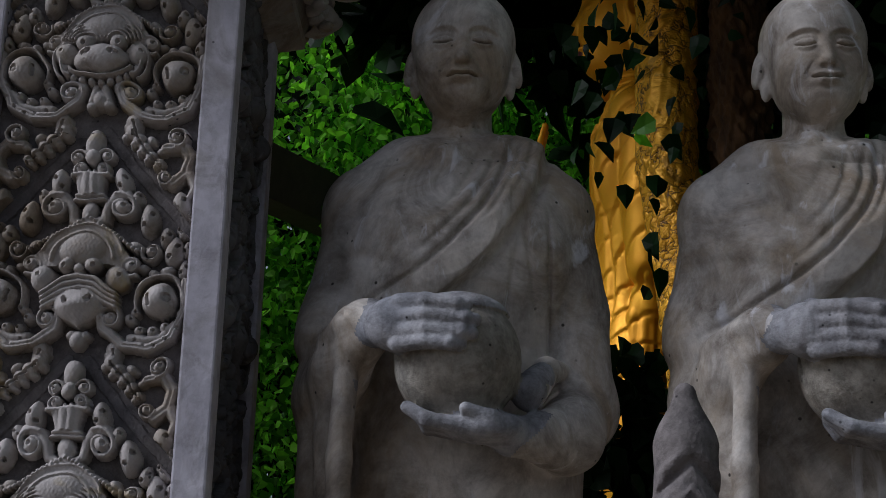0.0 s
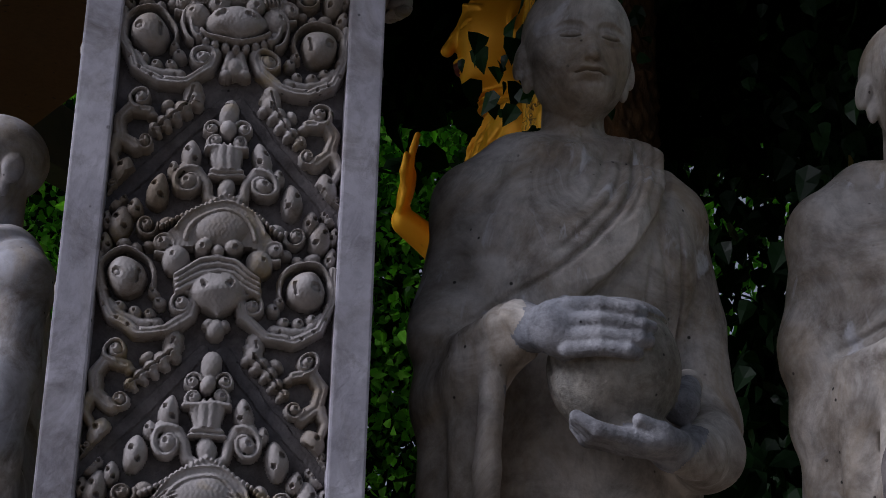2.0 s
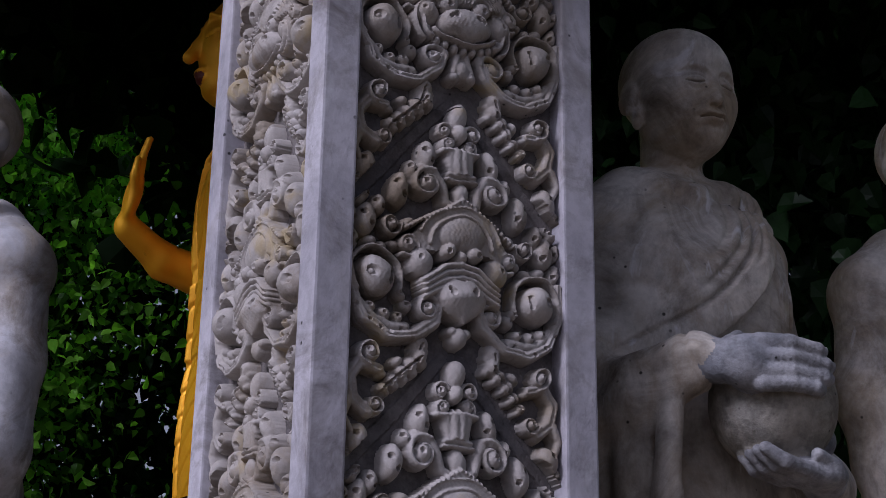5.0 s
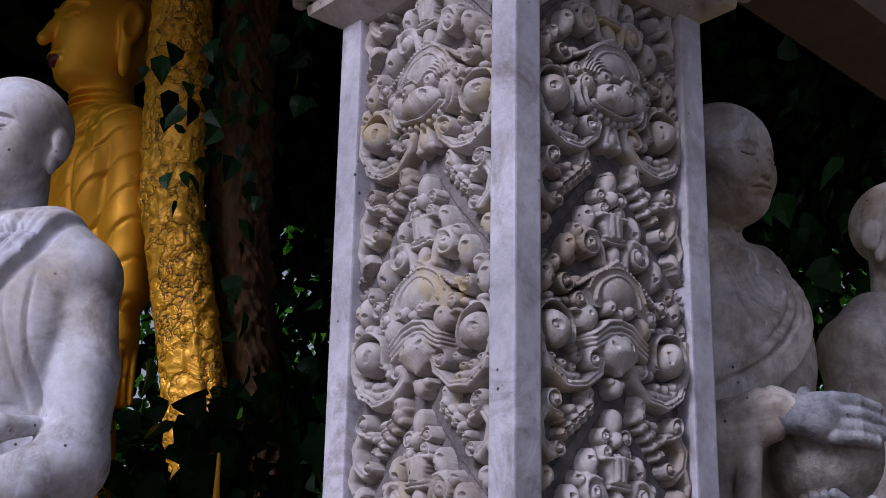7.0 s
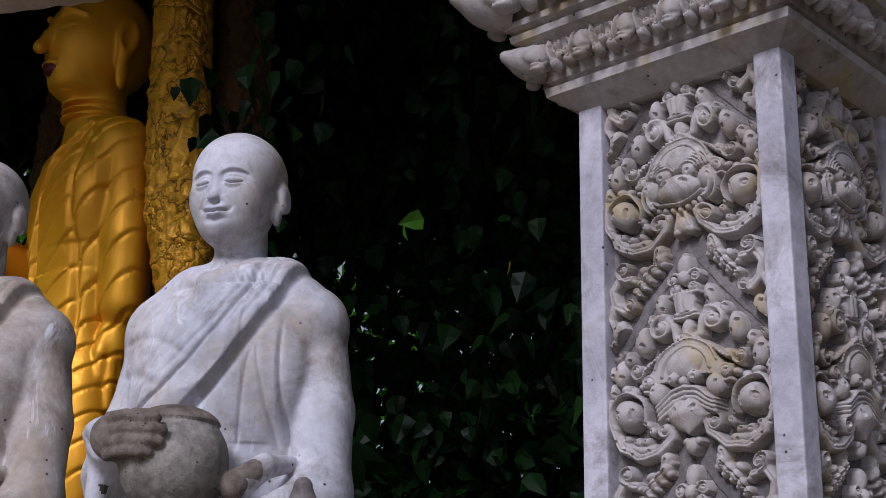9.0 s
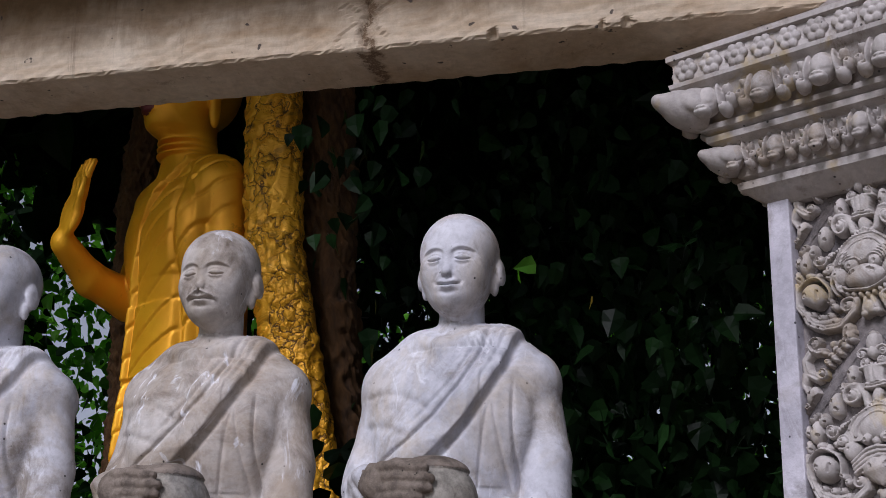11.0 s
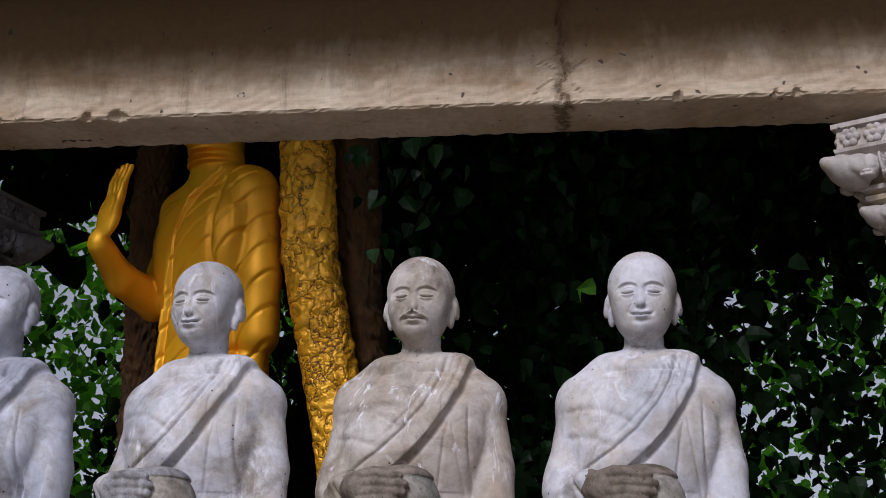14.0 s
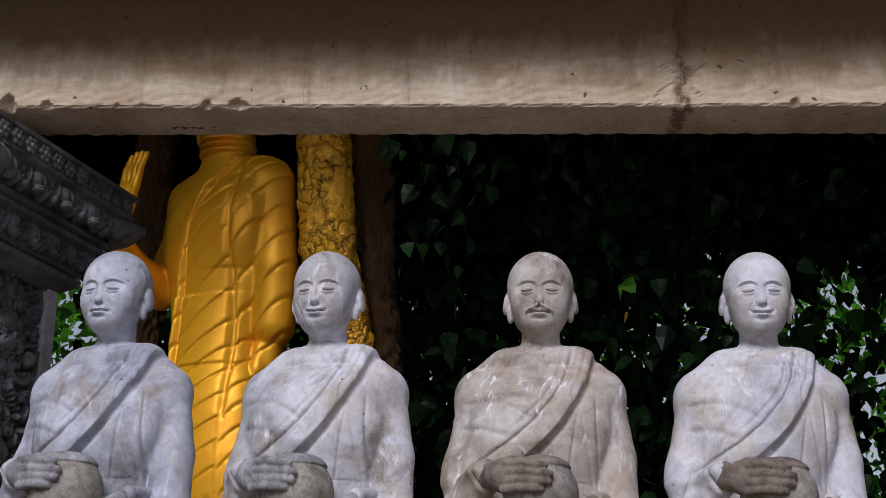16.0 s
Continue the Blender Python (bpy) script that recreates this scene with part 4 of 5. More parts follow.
def pillar(x, y, turn, label):
    p = new("carved_pillar")
    p.matrix_world = pose(x, y, 0, 0, 0, turn)
    tagged(p, label, "pillar", "carved pillars")
    h = PW / 2
    bm = bmesh.new()
    box_bm(bm, (-h + 0.050, -h + 0.050, 0.7), (h - 0.050, h - 0.050, CAP_Z1))
    part("core", bm, M_DARKENED_STONE, p)
    for sx in (-1, 1):
        for sy in (-1, 1):
            bm = bmesh.new()
            lo, hi = (min(sx * h, sx * (h - PB)), min(sy * h, sy * (h - PB))), (max(sx * h, sx * (h - PB)), max(sy * h, sy * (h - PB)))
            box_bm(bm, (*lo, 0.7), (*hi, CAP_Z0 + 0.01), 0.004)
            part("corner_post", bm, M_BORDER, p, "grey-painted plain corner strip")
    return p


pillar_near = pillar(PW / 2, PW / 2, 0, "square stone pillar carved with masks and scrolls")
pillar_far = pillar(-1.27, 3.36, 9.8, "carved square stone pillar in shadow behind the monks")


def worn_beam():
    """The beam over the bay: rough plaster, a chipped lower edge, a crack with spalled sides."""
    x = np.arange(-0.25, 4.3, 0.011)
    ring = [(0.105, z) for z in np.arange(3.78, 3.40, -0.03)] + [(0.105, z) for z in np.arange(3.40, 3.2505, -0.0075)]
    ring += [(y, 3.25) for y in np.arange(0.105, 0.0, -0.0075)] + [(y, 3.25) for y in np.arange(0.0, -0.105, -0.03)] + [(-0.105, 3.25), (-0.105, 3.78)]
    ring = np.array(ring)
    X, K = np.meshgrid(x, np.arange(len(ring)), indexing="ij")
    Y, Z = ring[K, 0].copy(), ring[K, 1].copy()
    def wave(*ks):
        return sum(np.sin(k * X + 1.7 * k + 2.3 * np.sin(0.37 * k * X)) / len(ks) for k in ks)
    rough = 0.0016 * (np.sin(31 * X + 9 * np.sin(23 * Z)) * np.sin(41 * Z + 5 * np.sin(17 * X)) + np.sin(83 * X + 40 * Z) * np.sin(90 * Y - 71 * Z))
    edge = np.hypot(Y - 0.105, Z - 3.25)
    bite = np.clip(wave(5.1, 13.0, 31.0, 67.0) - 0.30, 0, 1) * 0.07 + 0.005 + 0.003 * wave(90.0, 140.0)
    chip = np.clip(bite - edge, 0, 0.05) * 0.8
    crack = np.abs(X - CRACK_X - 0.012 * np.sin(29 * Z) - 0.006 * np.sin(77 * Z))
    split = 0.012 * np.exp(-(crack / 0.009) ** 2) + 0.005 * (crack < 0.05 + 0.02 * np.sin(60 * Z)) * (Z < 3.36 + 0.02 * np.sin(50 * X))
    face = Y > 0.09
    Y = Y + face * (rough - split) - chip
    Z = Z + (~face) * rough + 0.9 * chip
    V = np.stack([X, Y, Z], -1).reshape(-1, 3)
    n = len(ring)
    i, j = np.meshgrid(np.arange(len(x) - 1), np.arange(n), indexing="ij")
    a, b = i * n + j, i * n + (j + 1) % n
    return V, np.stack([a.ravel(), (a + n).ravel(), (b + n).ravel(), b.ravel()], 1)


v, q = worn_beam()
ob = link_mesh("concrete_beam", v, q, M_BEAM, smooth=False)
c = row_a(0, -0.205)
ob.matrix_world = Matrix.Translation((c.x, c.y, 0)) @ Matrix.Rotation(radians(117.06), 4, "Z")
tagged(ob, "rain-stained concrete beam with a chipped lower edge", "beam")


def eave(x0, x1, at, turn, label, inner=0.55, front=0.66):
    """A roof slab on a beam, with a stepped edge that overhangs the bay."""
    bm = bmesh.new()
    box_bm(bm, (x0, -inner, 3.785), (x1, front, 3.90), 0.01)
    box_bm(bm, (x0, -inner - 0.1, 3.905), (x1, front + 0.12, 4.02), 0.01)
    o = part("roof_slab", bm, M_BEAM)
    o.matrix_world = Matrix.Translation((at.x, at.y, 0)) @ Matrix.Rotation(radians(turn), 4, "Z")
    return tagged(o, label, "roof", "", "structure")


eave(-0.1, 4.1, c, 117.06, "concrete roof slab that overhangs the bay", 0.95)
eave(-4.2, -0.42, Vector((0.10, 0.20, 0)), 186.0, "concrete roof slab over the shaded row", front=0.36)
bm = bmesh.new()
box_bm(bm, (0.30, -0.105, 3.25), (4.2, 0.105, 3.78), 0.004)
# beam coloured dark brown to stand in for the shade under its roof
ob = part("concrete_beam", bm, plain_mat("shade_dark_concrete", (0.15, 0.11, 0.075), 0.9))
ob.matrix_world = Matrix.Translation((0.10, 0.20, 0)) @ Matrix.Rotation(radians(6), 4, "Z")
tagged(ob, "concrete beam over the second row of monks, coloured dark brown for shade", "beam")
bm = bmesh.new()
bmesh.ops.create_grid(bm, x_segments=60, y_segments=60, size=300)
ob = part("ground", bm, M_SOIL)
tagged(ob, "swept brown soil round the shrine", "ground", "", "structure")


# ---- reliefs and capitals on the pillars ----
def ring_profile(bm, profile, half):
    """A square ring swept round the pillar: (offset from its face, height) from the bottom up."""
    rows = []
    for off, z in profile:
        e = half + off
        rows.append([bm.verts.new((x * e, y * e, z)) for x, y in ((-1, -1), (1, -1), (1, 1), (-1, 1))])
    for a, b in zip(rows, rows[1:]):
        for k in range(4):
            bm.faces.new((a[k], a[(k + 1) % 4], b[(k + 1) % 4], b[k]))
    bm.faces.new(rows[0][::-1])
    bm.faces.new(rows[-1])


def bud_mesh(wide, high, deep, name):
    """A lotus bud between curling leaves, standing out towards -y."""
    f = Field((-wide / 2 - 0.01, (wide / 2 + 0.01, 0.0028)), (-deep - 0.012, (0.012, 0.0030)), (-high / 2 - 0.014, (high / 2 + 0.014, 0.0028)))
    w, h = wide, high
    f.add(f.ell((0, -0.34 * deep, 0.0), (0.19 * w, 0.66 * deep, 0.36 * h)), 0.002)
    f.tube([(-0.17 * w, -0.62 * deep, -0.20 * h), (0, -0.98 * deep, -0.30 * h), (0.17 * w, -0.62 * deep, -0.20 * h)], 0.0045, 0.0045, 0.003, cut=True)
    f.add(f.ell((0, -0.62 * deep, -0.39 * h), (0.14 * w, 0.42 * deep, 0.13 * h)), 0.001)
    f.tube([(-0.09 * w, -0.90 * deep, -0.40 * h), (0, -1.04 * deep, -0.45 * h), (0.09 * w, -0.90 * deep, -0.40 * h)], 0.0030, 0.0030, 0.002, cut=True)
    for s in (-1, 1):
        f.add(f.ell((s * 0.22 * w, -0.26 * deep, 0.08 * h), (0.055 * w, 0.62 * deep, 0.40 * h), 0, s * 10), 0.001)
        f.add(f.ell((s * 0.34 * w, -0.14 * deep, 0.22 * h), (0.09 * w, 0.60 * deep, 0.19 * h), 0, -s * 20), 0.001)
        f.add(f.ell((s * 0.40 * w, -0.10 * deep, -0.06 * h), (0.09 * w, 0.55 * deep, 0.16 * h)), 0.001)
        f.add(f.ell((s * 0.32 * w, -0.16 * deep, -0.30 * h), (0.10 * w, 0.52 * deep, 0.15 * h), 0, s * 30), 0.001)
        f.add(f.ell((s * 0.12 * w, -0.34 * deep, 0.42 * h), (0.10 * w, 0.55 * deep, 0.13 * h), 0, s * 24), 0.001)
        for x, y, z in ((0.27, 0.74, 0.10), (0.34, 0.66, 0.27), (0.40, 0.58, -0.04), (0.30, 0.62, -0.27), (0.13, 0.84, 0.45)):
            f.cut(f.ell((s * x * w, -y * deep, z * h), (0.030 * w + 0.001, 0.014, 0.040 * h + 0.001)), 0.001)
    f.d = np.maximum(f.d, f.y - 0.006)
    v, q = f.mesh()
    me = bpy.data.meshes.new(name)
    me.from_pydata(v.tolist(), [], q.tolist())
    me.polygons.foreach_set("use_smooth", [True] * len(me.polygons))
    me.materials.append(M_CARVED)
    return me


def rosette_mesh():
    f = Field((-0.034, (0.034, 0.003)), (-0.018, (0.008, 0.003)), (-0.034, (0.034, 0.003)))
    for k in range(6):
        a = radians(60 * k)
        f.add(f.ell((0.019 * math.cos(a), -0.002, 0.019 * math.sin(a)), (0.0115, 0.010, 0.0115)), 0.002)
    f.add(f.ell((0, -0.006, 0), (0.010, 0.010, 0.010)), 0.001)
    f.d = np.maximum(f.d, f.y - 0.003)
    v, q = f.mesh()
    me = bpy.data.meshes.new("rosette")
    me.from_pydata(v.tolist(), [], q.tolist())
    me.polygons.foreach_set("use_smooth", [True] * len(me.polygons))
    me.materials.append(M_CARVED)
    return me


BUD_BIG, BUD_SMALL, ROSETTE = bud_mesh(0.150, 0.105, 0.052, "lotus_bud"), bud_mesh(0.108, 0.085, 0.042, "lotus_bud"), rosette_mesh()


def corner_leaf_mesh(r, name="corner_leaf"):
    f = Field((-0.11, (0.11, 0.005)), (-0.11, (0.03, 0.005)), (-0.07, (0.08, 0.005)))
    f.add(f.ell((0, -0.01, 0), (0.055, 0.075, 0.045), -20), 0.01)
    f.add(f.ell((0, -0.075, 0.018), (0.022, 0.028, 0.020), -30), 0.012)
    for s in (-1, 1):
        f.add(f.ell((s * 0.045, 0.0, 0.01), (0.022, 0.045, 0.035), 0, s * 20), 0.004)
        f.cut(f.cap((s * 0.018, -0.09, 0.03), (s * 0.024, 0.0, 0.045), 0.004, 0.004), 0.004)
    v, q = f.mesh()
    me = bpy.data.meshes.new(name)
    me.from_pydata((v * r).tolist(), [], q.tolist())
    me.polygons.foreach_set("use_smooth", [True] * len(me.polygons))
    me.materials.append(M_CARVED)
    return me


LEAF_BIG, LEAF_SMALL = corner_leaf_mesh(1.0), corner_leaf_mesh(0.72)


def dress_pillar(p, reliefs, sides, shade_sides=()):
    """The sides listed last get their shade as darker stone; all four: the capital too."""
    h = PW / 2
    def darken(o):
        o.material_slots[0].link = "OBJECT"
        o.material_slots[0].material = M_SHADE_STONE
    def child(name, me, m, label=""):
        o = new(name, me)
        o.parent = p
        o.matrix_basis = m
        return tagged(o, label)
    for k in sides:
        r = Matrix.Rotation(radians(90 * k), 4, "Z")
        for me, z in reliefs.values():
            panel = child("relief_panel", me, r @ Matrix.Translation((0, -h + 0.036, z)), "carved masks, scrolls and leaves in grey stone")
            if k in shade_sides:
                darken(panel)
    bm = bmesh.new()
    ring_profile(bm, [(-0.01, 2.80), (0.020, 2.818), (0.045, 2.835), (0.048, 2.852), (0.030, 2.860), (0.045, 2.866), (0.070, 2.94), (0.095, 2.950), (0.098, 2.964), (0.082, 2.970),
                      (0.105, 2.978), (0.108, 2.990), (0.090, 2.996), (0.135, 3.072), (0.150, 3.080), (0.155, 3.084), (0.157, 3.094), (0.148, 3.098), (0.148, 3.150), (0.160, 3.154), (0.160, 3.168), (0.02, 3.172), (0.02, 3.26)], h)
    cap = part("capital", bm, M_CARVED, p, "stepped stone capital with lotus buds and rosettes")
    if len(shade_sides) == 4:
        darken(cap)
    def piece(name, me, m):
        o = new(name, me)
        o.parent = cap
        o.matrix_basis = m
        if len(shade_sides) == 4:
            darken(o)
    for k in range(4):
        r = Matrix.Rotation(radians(90 * k), 4, "Z")
        for n, span, off, z, me, lean in ((6, 0.62, 0.055, 2.905, BUD_SMALL, 14), (5, 0.73, 0.112, 3.030, BUD_BIG, 20)):
            for i in range(n):
                x = span * ((i + 0.5) / n - 0.5)
                piece("lotus_bud", me, r @ Matrix.Translation((x, -h - off, z)) @ Matrix.Rotation(radians(-lean), 4, "X"))
        for i in range(11):
            piece("rosette", ROSETTE, r @ Matrix.Translation((0.067 * (i - 5), -h - 0.149, 3.124)))
        d = Matrix.Rotation(radians(90 * k - 45), 4, "Z")
        piece("corner_leaf", LEAF_BIG, d @ Matrix.Translation((0, -(h + 0.115) * 1.414, 3.03)))
        piece("corner_leaf", LEAF_SMALL, d @ Matrix.Translation((0, -(h + 0.060) * 1.414, 2.905)))


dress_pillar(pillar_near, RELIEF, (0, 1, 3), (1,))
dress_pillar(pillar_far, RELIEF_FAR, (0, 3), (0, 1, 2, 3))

# ---- golden statue and the gilded tree ----
def golden_statue():
    f = Field((-0.66, (-0.2, 0.0125), (0.62, 0.0085)), (-0.72, (-0.34, 0.013), (0.16, 0.0085), (0.46, 0.02)), (0.0, (1.4, 0.03), (3.2, 0.0085), (4.12, 0.011)))
    # robe and torso
    f.add(f.cap((0, 0.02, 0.15), (0, 0.01, 1.5), 0.36, 0.325, 0.55), 0.05)
    f.add(f.ell((0, 0.0, 1.75), (0.330, 0.185, 0.62)), 0.12)
    f.add(f.ell((0, 0.0, 2.62), (0.320, 0.175, 0.50)), 0.18)
    for s in (-1, 1):
        f.add(f.ell((s * 0.27, 0.04, 2.92), (0.14, 0.130, 0.14)), 0.10)
        f.add(f.ell((s * 0.15, -0.09, 2.74), (0.17, 0.085, 0.17)), 0.10)
    f.tube([(-0.27, 0.04, 2.97), (0, 0.04, 3.10), (0.27, 0.04, 2.97)], 0.10, 0.10, 0.08)
    # neck with rings, head
    f.add(f.cap((0, 0.04, 3.0), (0, 0.03, 3.40), 0.150, 0.135), 0.06)
    for z in (3.17, 3.23, 3.29):
        f.add(f.ell((0, 0.01, z), (0.148, 0.165, 0.026)), 0.012)
    f.add(f.ell((0, 0.03, 3.72), (0.225, 0.27, 0.30)), 0.03)
    f.add(f.ell((0, -0.06, 3.60), (0.195, 0.20, 0.26)), 0.08)
    f.add(f.ell((0, -0.14, 3.42), (0.085, 0.085, 0.07)), 0.09)
    f.tube([(0, -0.22, 3.78), (0, -0.27, 3.66), (0, -0.315, 3.58)], 0.022, 0.034, 0.03)
    f.add(f.ell((0, -0.245, 3.505), (0.070, 0.040, 0.022)), 0.014)
    f.add(f.ell((0, -0.235, 3.470), (0.058, 0.040, 0.022)), 0.014)
    for s in (-1, 1):
        f.tube([(s * 0.03, -0.235, 3.75), (s * 0.09, -0.235, 3.80), (s * 0.17, -0.165, 3.76)], 0.014, 0.010, 0.02)
        f.add(f.ell((s * 0.085, -0.205, 3.70), (0.058, 0.038, 0.030)), 0.01)
        f.tube([(s * 0.03, -0.238, 3.69), (s * 0.085, -0.246, 3.680), (s * 0.145, -0.205, 3.695)], 0.006, 0.005, 0.006, cut=True)
        f.add(f.ell((s * 0.235, 0.04, 3.68), (0.030, 0.065, 0.12), -10, s * 6), 0.02)
        f.add(f.ell((s * 0.225, 0.02, 3.50), (0.024, 0.036, 0.13)), 0.03)
        f.cut(f.ell((s * 0.262, 0.03, 3.68), (0.020, 0.038, 0.085), -10), 0.01)
    # left arm hanging under the robe, hand below
    f.tube([(0.305, 0.06, 2.94), (0.345, 0.075, 2.55), (0.345, 0.09, 2.29)], 0.118, 0.108, 0.022)
    f.tube([(0.338, 0.10, 2.34), (0.332, 0.10, 2.20)], 0.075, 0.062, 0.02)
    f.add(f.ell((0.332, 0.10, 2.11), (0.045, 0.080, 0.115)), 0.03)
    for i in range(4):
        y = 0.050 + 0.036 * i
        f.tube([(0.332, y, 2.06), (0.335, y - 0.004, 1.92), (0.328, y, 1.775 + 0.012 * abs(i - 1.5))], 0.0205, 0.016, 0.006)
    f.tube([(0.318, 0.030, 2.16), (0.312, 0.008, 2.05), (0.312, 0.008, 1.94)], 0.026, 0.019, 0.012)
    # right arm raised, palm out
    f.tube([(-0.30, 0.04, 2.90), (-0.36, 0.01, 2.66), (-0.37, -0.05, 2.52)], 0.100, 0.084, 0.04)
    f.tube([(-0.37, -0.05, 2.52), (-0.345, -0.30, 2.57), (-0.285, -0.50, 2.68)], 0.094, 0.062, 0.03)
    f.add(f.ell((-0.235, -0.490, 2.805), (0.088, 0.042, 0.115), -14, 12), 0.03)
    for i in range(4):
        x = -0.262 + 0.037 * i
        f.tube([(x - 0.012, -0.478, 2.86), (x, -0.468, 2.97), (x + 0.012, -0.446, 3.075 - 0.014 * abs(i - 1.4))], 0.0200, 0.0160, 0.006)
    f.tube([(-0.175, -0.500, 2.78), (-0.135, -0.510, 2.86), (-0.125, -0.500, 2.93)], 0.024, 0.017, 0.012)
    # robe: raised cloth left of a long edge, with curling overlapped folds
    px, py, pz = f.x, f.y, f.z
    edge = np.interp(pz, (0.0, 1.2, 2.2, 2.75, 3.08), (-0.20, -0.18, -0.15, -0.09, 0.14)).astype(np.float32)
    front = smooth01((0.16 - py) / 0.12) * smooth01((3.16 - pz) / 0.06)
    body = smooth01((py + 0.30) / 0.06) * smooth01((px + 0.30) / 0.05)
    cloth = smooth01((px - edge) / 0.02)
    f.d = f.d - 0.022 * cloth * front * body
    f.d = f.d - 0.024 * np.exp(-((px - edge - 0.028) / 0.020) ** 2) * front * body
    f.d = f.d + 0.014 * np.exp(-((px - edge - 0.060) / 0.010) ** 2) * front * body
    split = 0.232 + 0.0 * pz
    for zone, from_x, rise in ((cloth * smooth01((split - px) / 0.015), edge, 0.62), (smooth01((px - split) / 0.015), split, 0.75)):
        run = np.clip(px - from_x, 0, 0.5)
        ph = (pz - rise * run ** 0.75 - 0.02 * np.sin(5 * pz)) / 0.135
        saw = ph - np.floor(ph)
        f.d = f.d + (0.005 * saw + 0.008 * np.exp(-((saw - 0.94) / 0.040) ** 2)) * zone * front * body
    f.d = f.d + 0.016 * np.exp(-((px - split) / 0.014) ** 2) * front * body * smooth01((pz - 1.75) / 0.1)
    f.floor(0.01)
    v, q = f.mesh()
    v[:, 2] = np.interp(v[:, 2], (0, 2.25, 2.95, 3.12, 3.40, 4.2), (0, 2.25, 3.09, 3.25, 3.42, 4.2))
    return v, q


GOLD_X, GOLD_Y, GOLD_Z = 1.612, 4.665, 1.22
ob = link_mesh("golden_statue", *golden_statue(), M_GOLD)
ob.matrix_world = pose(GOLD_X, GOLD_Y, GOLD_Z, 0, 0, 174 + 90)
tagged(ob, "tall golden robed statue raising one open palm", "statue")
M_LIP = plain_mat("dark_red_paint", (0.16, 0.02, 0.03), 0.5)
ob.data.materials.append(M_LIP)
co = np.empty(len(ob.data.vertices) * 3)
ob.data.vertices.foreach_get("co", co)
co = co.reshape(-1, 3)
lips = (np.abs(co[:, 0]) < 0.075) & (np.abs(co[:, 2] - 3.488) < 0.038 - 0.25 * np.abs(co[:, 0])) & (co[:, 1] < -0.245)
for poly in ob.data.polygons:
    if poly.center[1] < -0.24 and 3.4 < poly.center[2] < 3.56 and all(lips[v] for v in poly.vertices):
        poly.material_index = 1

bm = bmesh.new()
bmesh.ops.create_cone(bm, cap_ends=True, segments=24, radius1=0.62, radius2=0.55, depth=1.25)
for v in bm.verts:
    v.co.z += 0.625
ob = part("statue_pedestal", bm, M_BEAM)
ob.matrix_world = pose(GOLD_X, GOLD_Y, 0, 0, 0, 0)
tagged(ob, "round concrete pedestal under the golden statue", "pedestal")


def trunk_mesh(points, r0, r1, rough, seed, around=112, per=0.013, patches=0.0):
    """A leaning trunk with a folded skin; points: its axis."""
    rnd = np.random.RandomState(seed)
    pts = np.array(points, float)
    seg = np.r_[0, np.cumsum(np.linalg.norm(np.diff(pts, axis=0), axis=1))]
    n = int(seg[-1] / per)
    s = np.linspace(0, seg[-1], n)
    axis = np.stack([np.interp(s, seg, pts[:, k]) for k in range(3)], 1)
    th = np.linspace(0, 2 * np.pi, around, endpoint=False)
    S, T = np.meshgrid(s, th, indexing="ij")
    r = r0 + (r1 - r0) * S / seg[-1]
    bulge = 0.07 * np.sin(3 * T + 0.9 * S + seed) + 0.05 * np.sin(2 * T - 2.1 * S)
    h = np.zeros_like(S)
    for k in range(9):
        a, b, c = rnd.uniform(6, 46), rnd.randint(-9, 10), rnd.uniform(0, 6.28)
        h += np.abs(np.sin(a * S + b * T + c + 1.5 * np.sin(3 * T + 4 * S + c))) ** 4 / 5
    for k in range(8):
        a, b, c = rnd.uniform(60, 150), rnd.randint(-14, 15), rnd.uniform(0, 6.28)
        h += 0.06 * np.abs(np.sin(a * S + b * T + c + 2.5 * np.sin(5 * T + 9 * S + c))) ** 3 / 5
    lumps = np.zeros_like(S)
    for k in range(int(30 * seg[-1])):
        s0, t0, w = rnd.uniform(0, seg[-1]), rnd.uniform(0, 6.28), rnd.uniform(0.03, 0.08)
        dt = (T - t0 + np.pi) % (2 * np.pi) - np.pi
        q = ((S - s0) / w) ** 2 + (dt * r / w / 0.8) ** 2
        lumps = np.maximum(lumps, np.where(q < 1, 0.6 + 0.4 * np.sqrt(np.clip(1 - q, 0, 1)), 0) * rnd.uniform(0.5, 1))
    R = r * (1 + bulge) + rough * (h + patches * lumps - 0.45)
    V = np.stack([axis[:, None, 0] + R * np.cos(T), axis[:, None, 1] + R * np.sin(T), axis[:, None, 2] + 0 * T], -1).reshape(-1, 3)
    i, j = np.meshgrid(np.arange(n - 1), np.arange(around), indexing="ij")
    a, b = i * around + j, i * around + (j + 1) % around
    return V, np.stack([a.ravel(), b.ravel(), (b + around).ravel(), (a + around).ravel()], 1)


tree = new("gilded_tree")
tagged(tree, "old tree with gilded trunk and dark leafy crown", "tree")
tree.location = (1.8, 4.0, 0)
shift = np.array((1.8, 4.0, 0.0))
def trunk(points, r0, r1, rough, seed, material, label, patches=1.0, name="trunk"):
    v, q = trunk_mesh(points, r0, r1, rough, seed, patches=patches)
    return link_mesh(name, v - shift, q, material, tree, label)


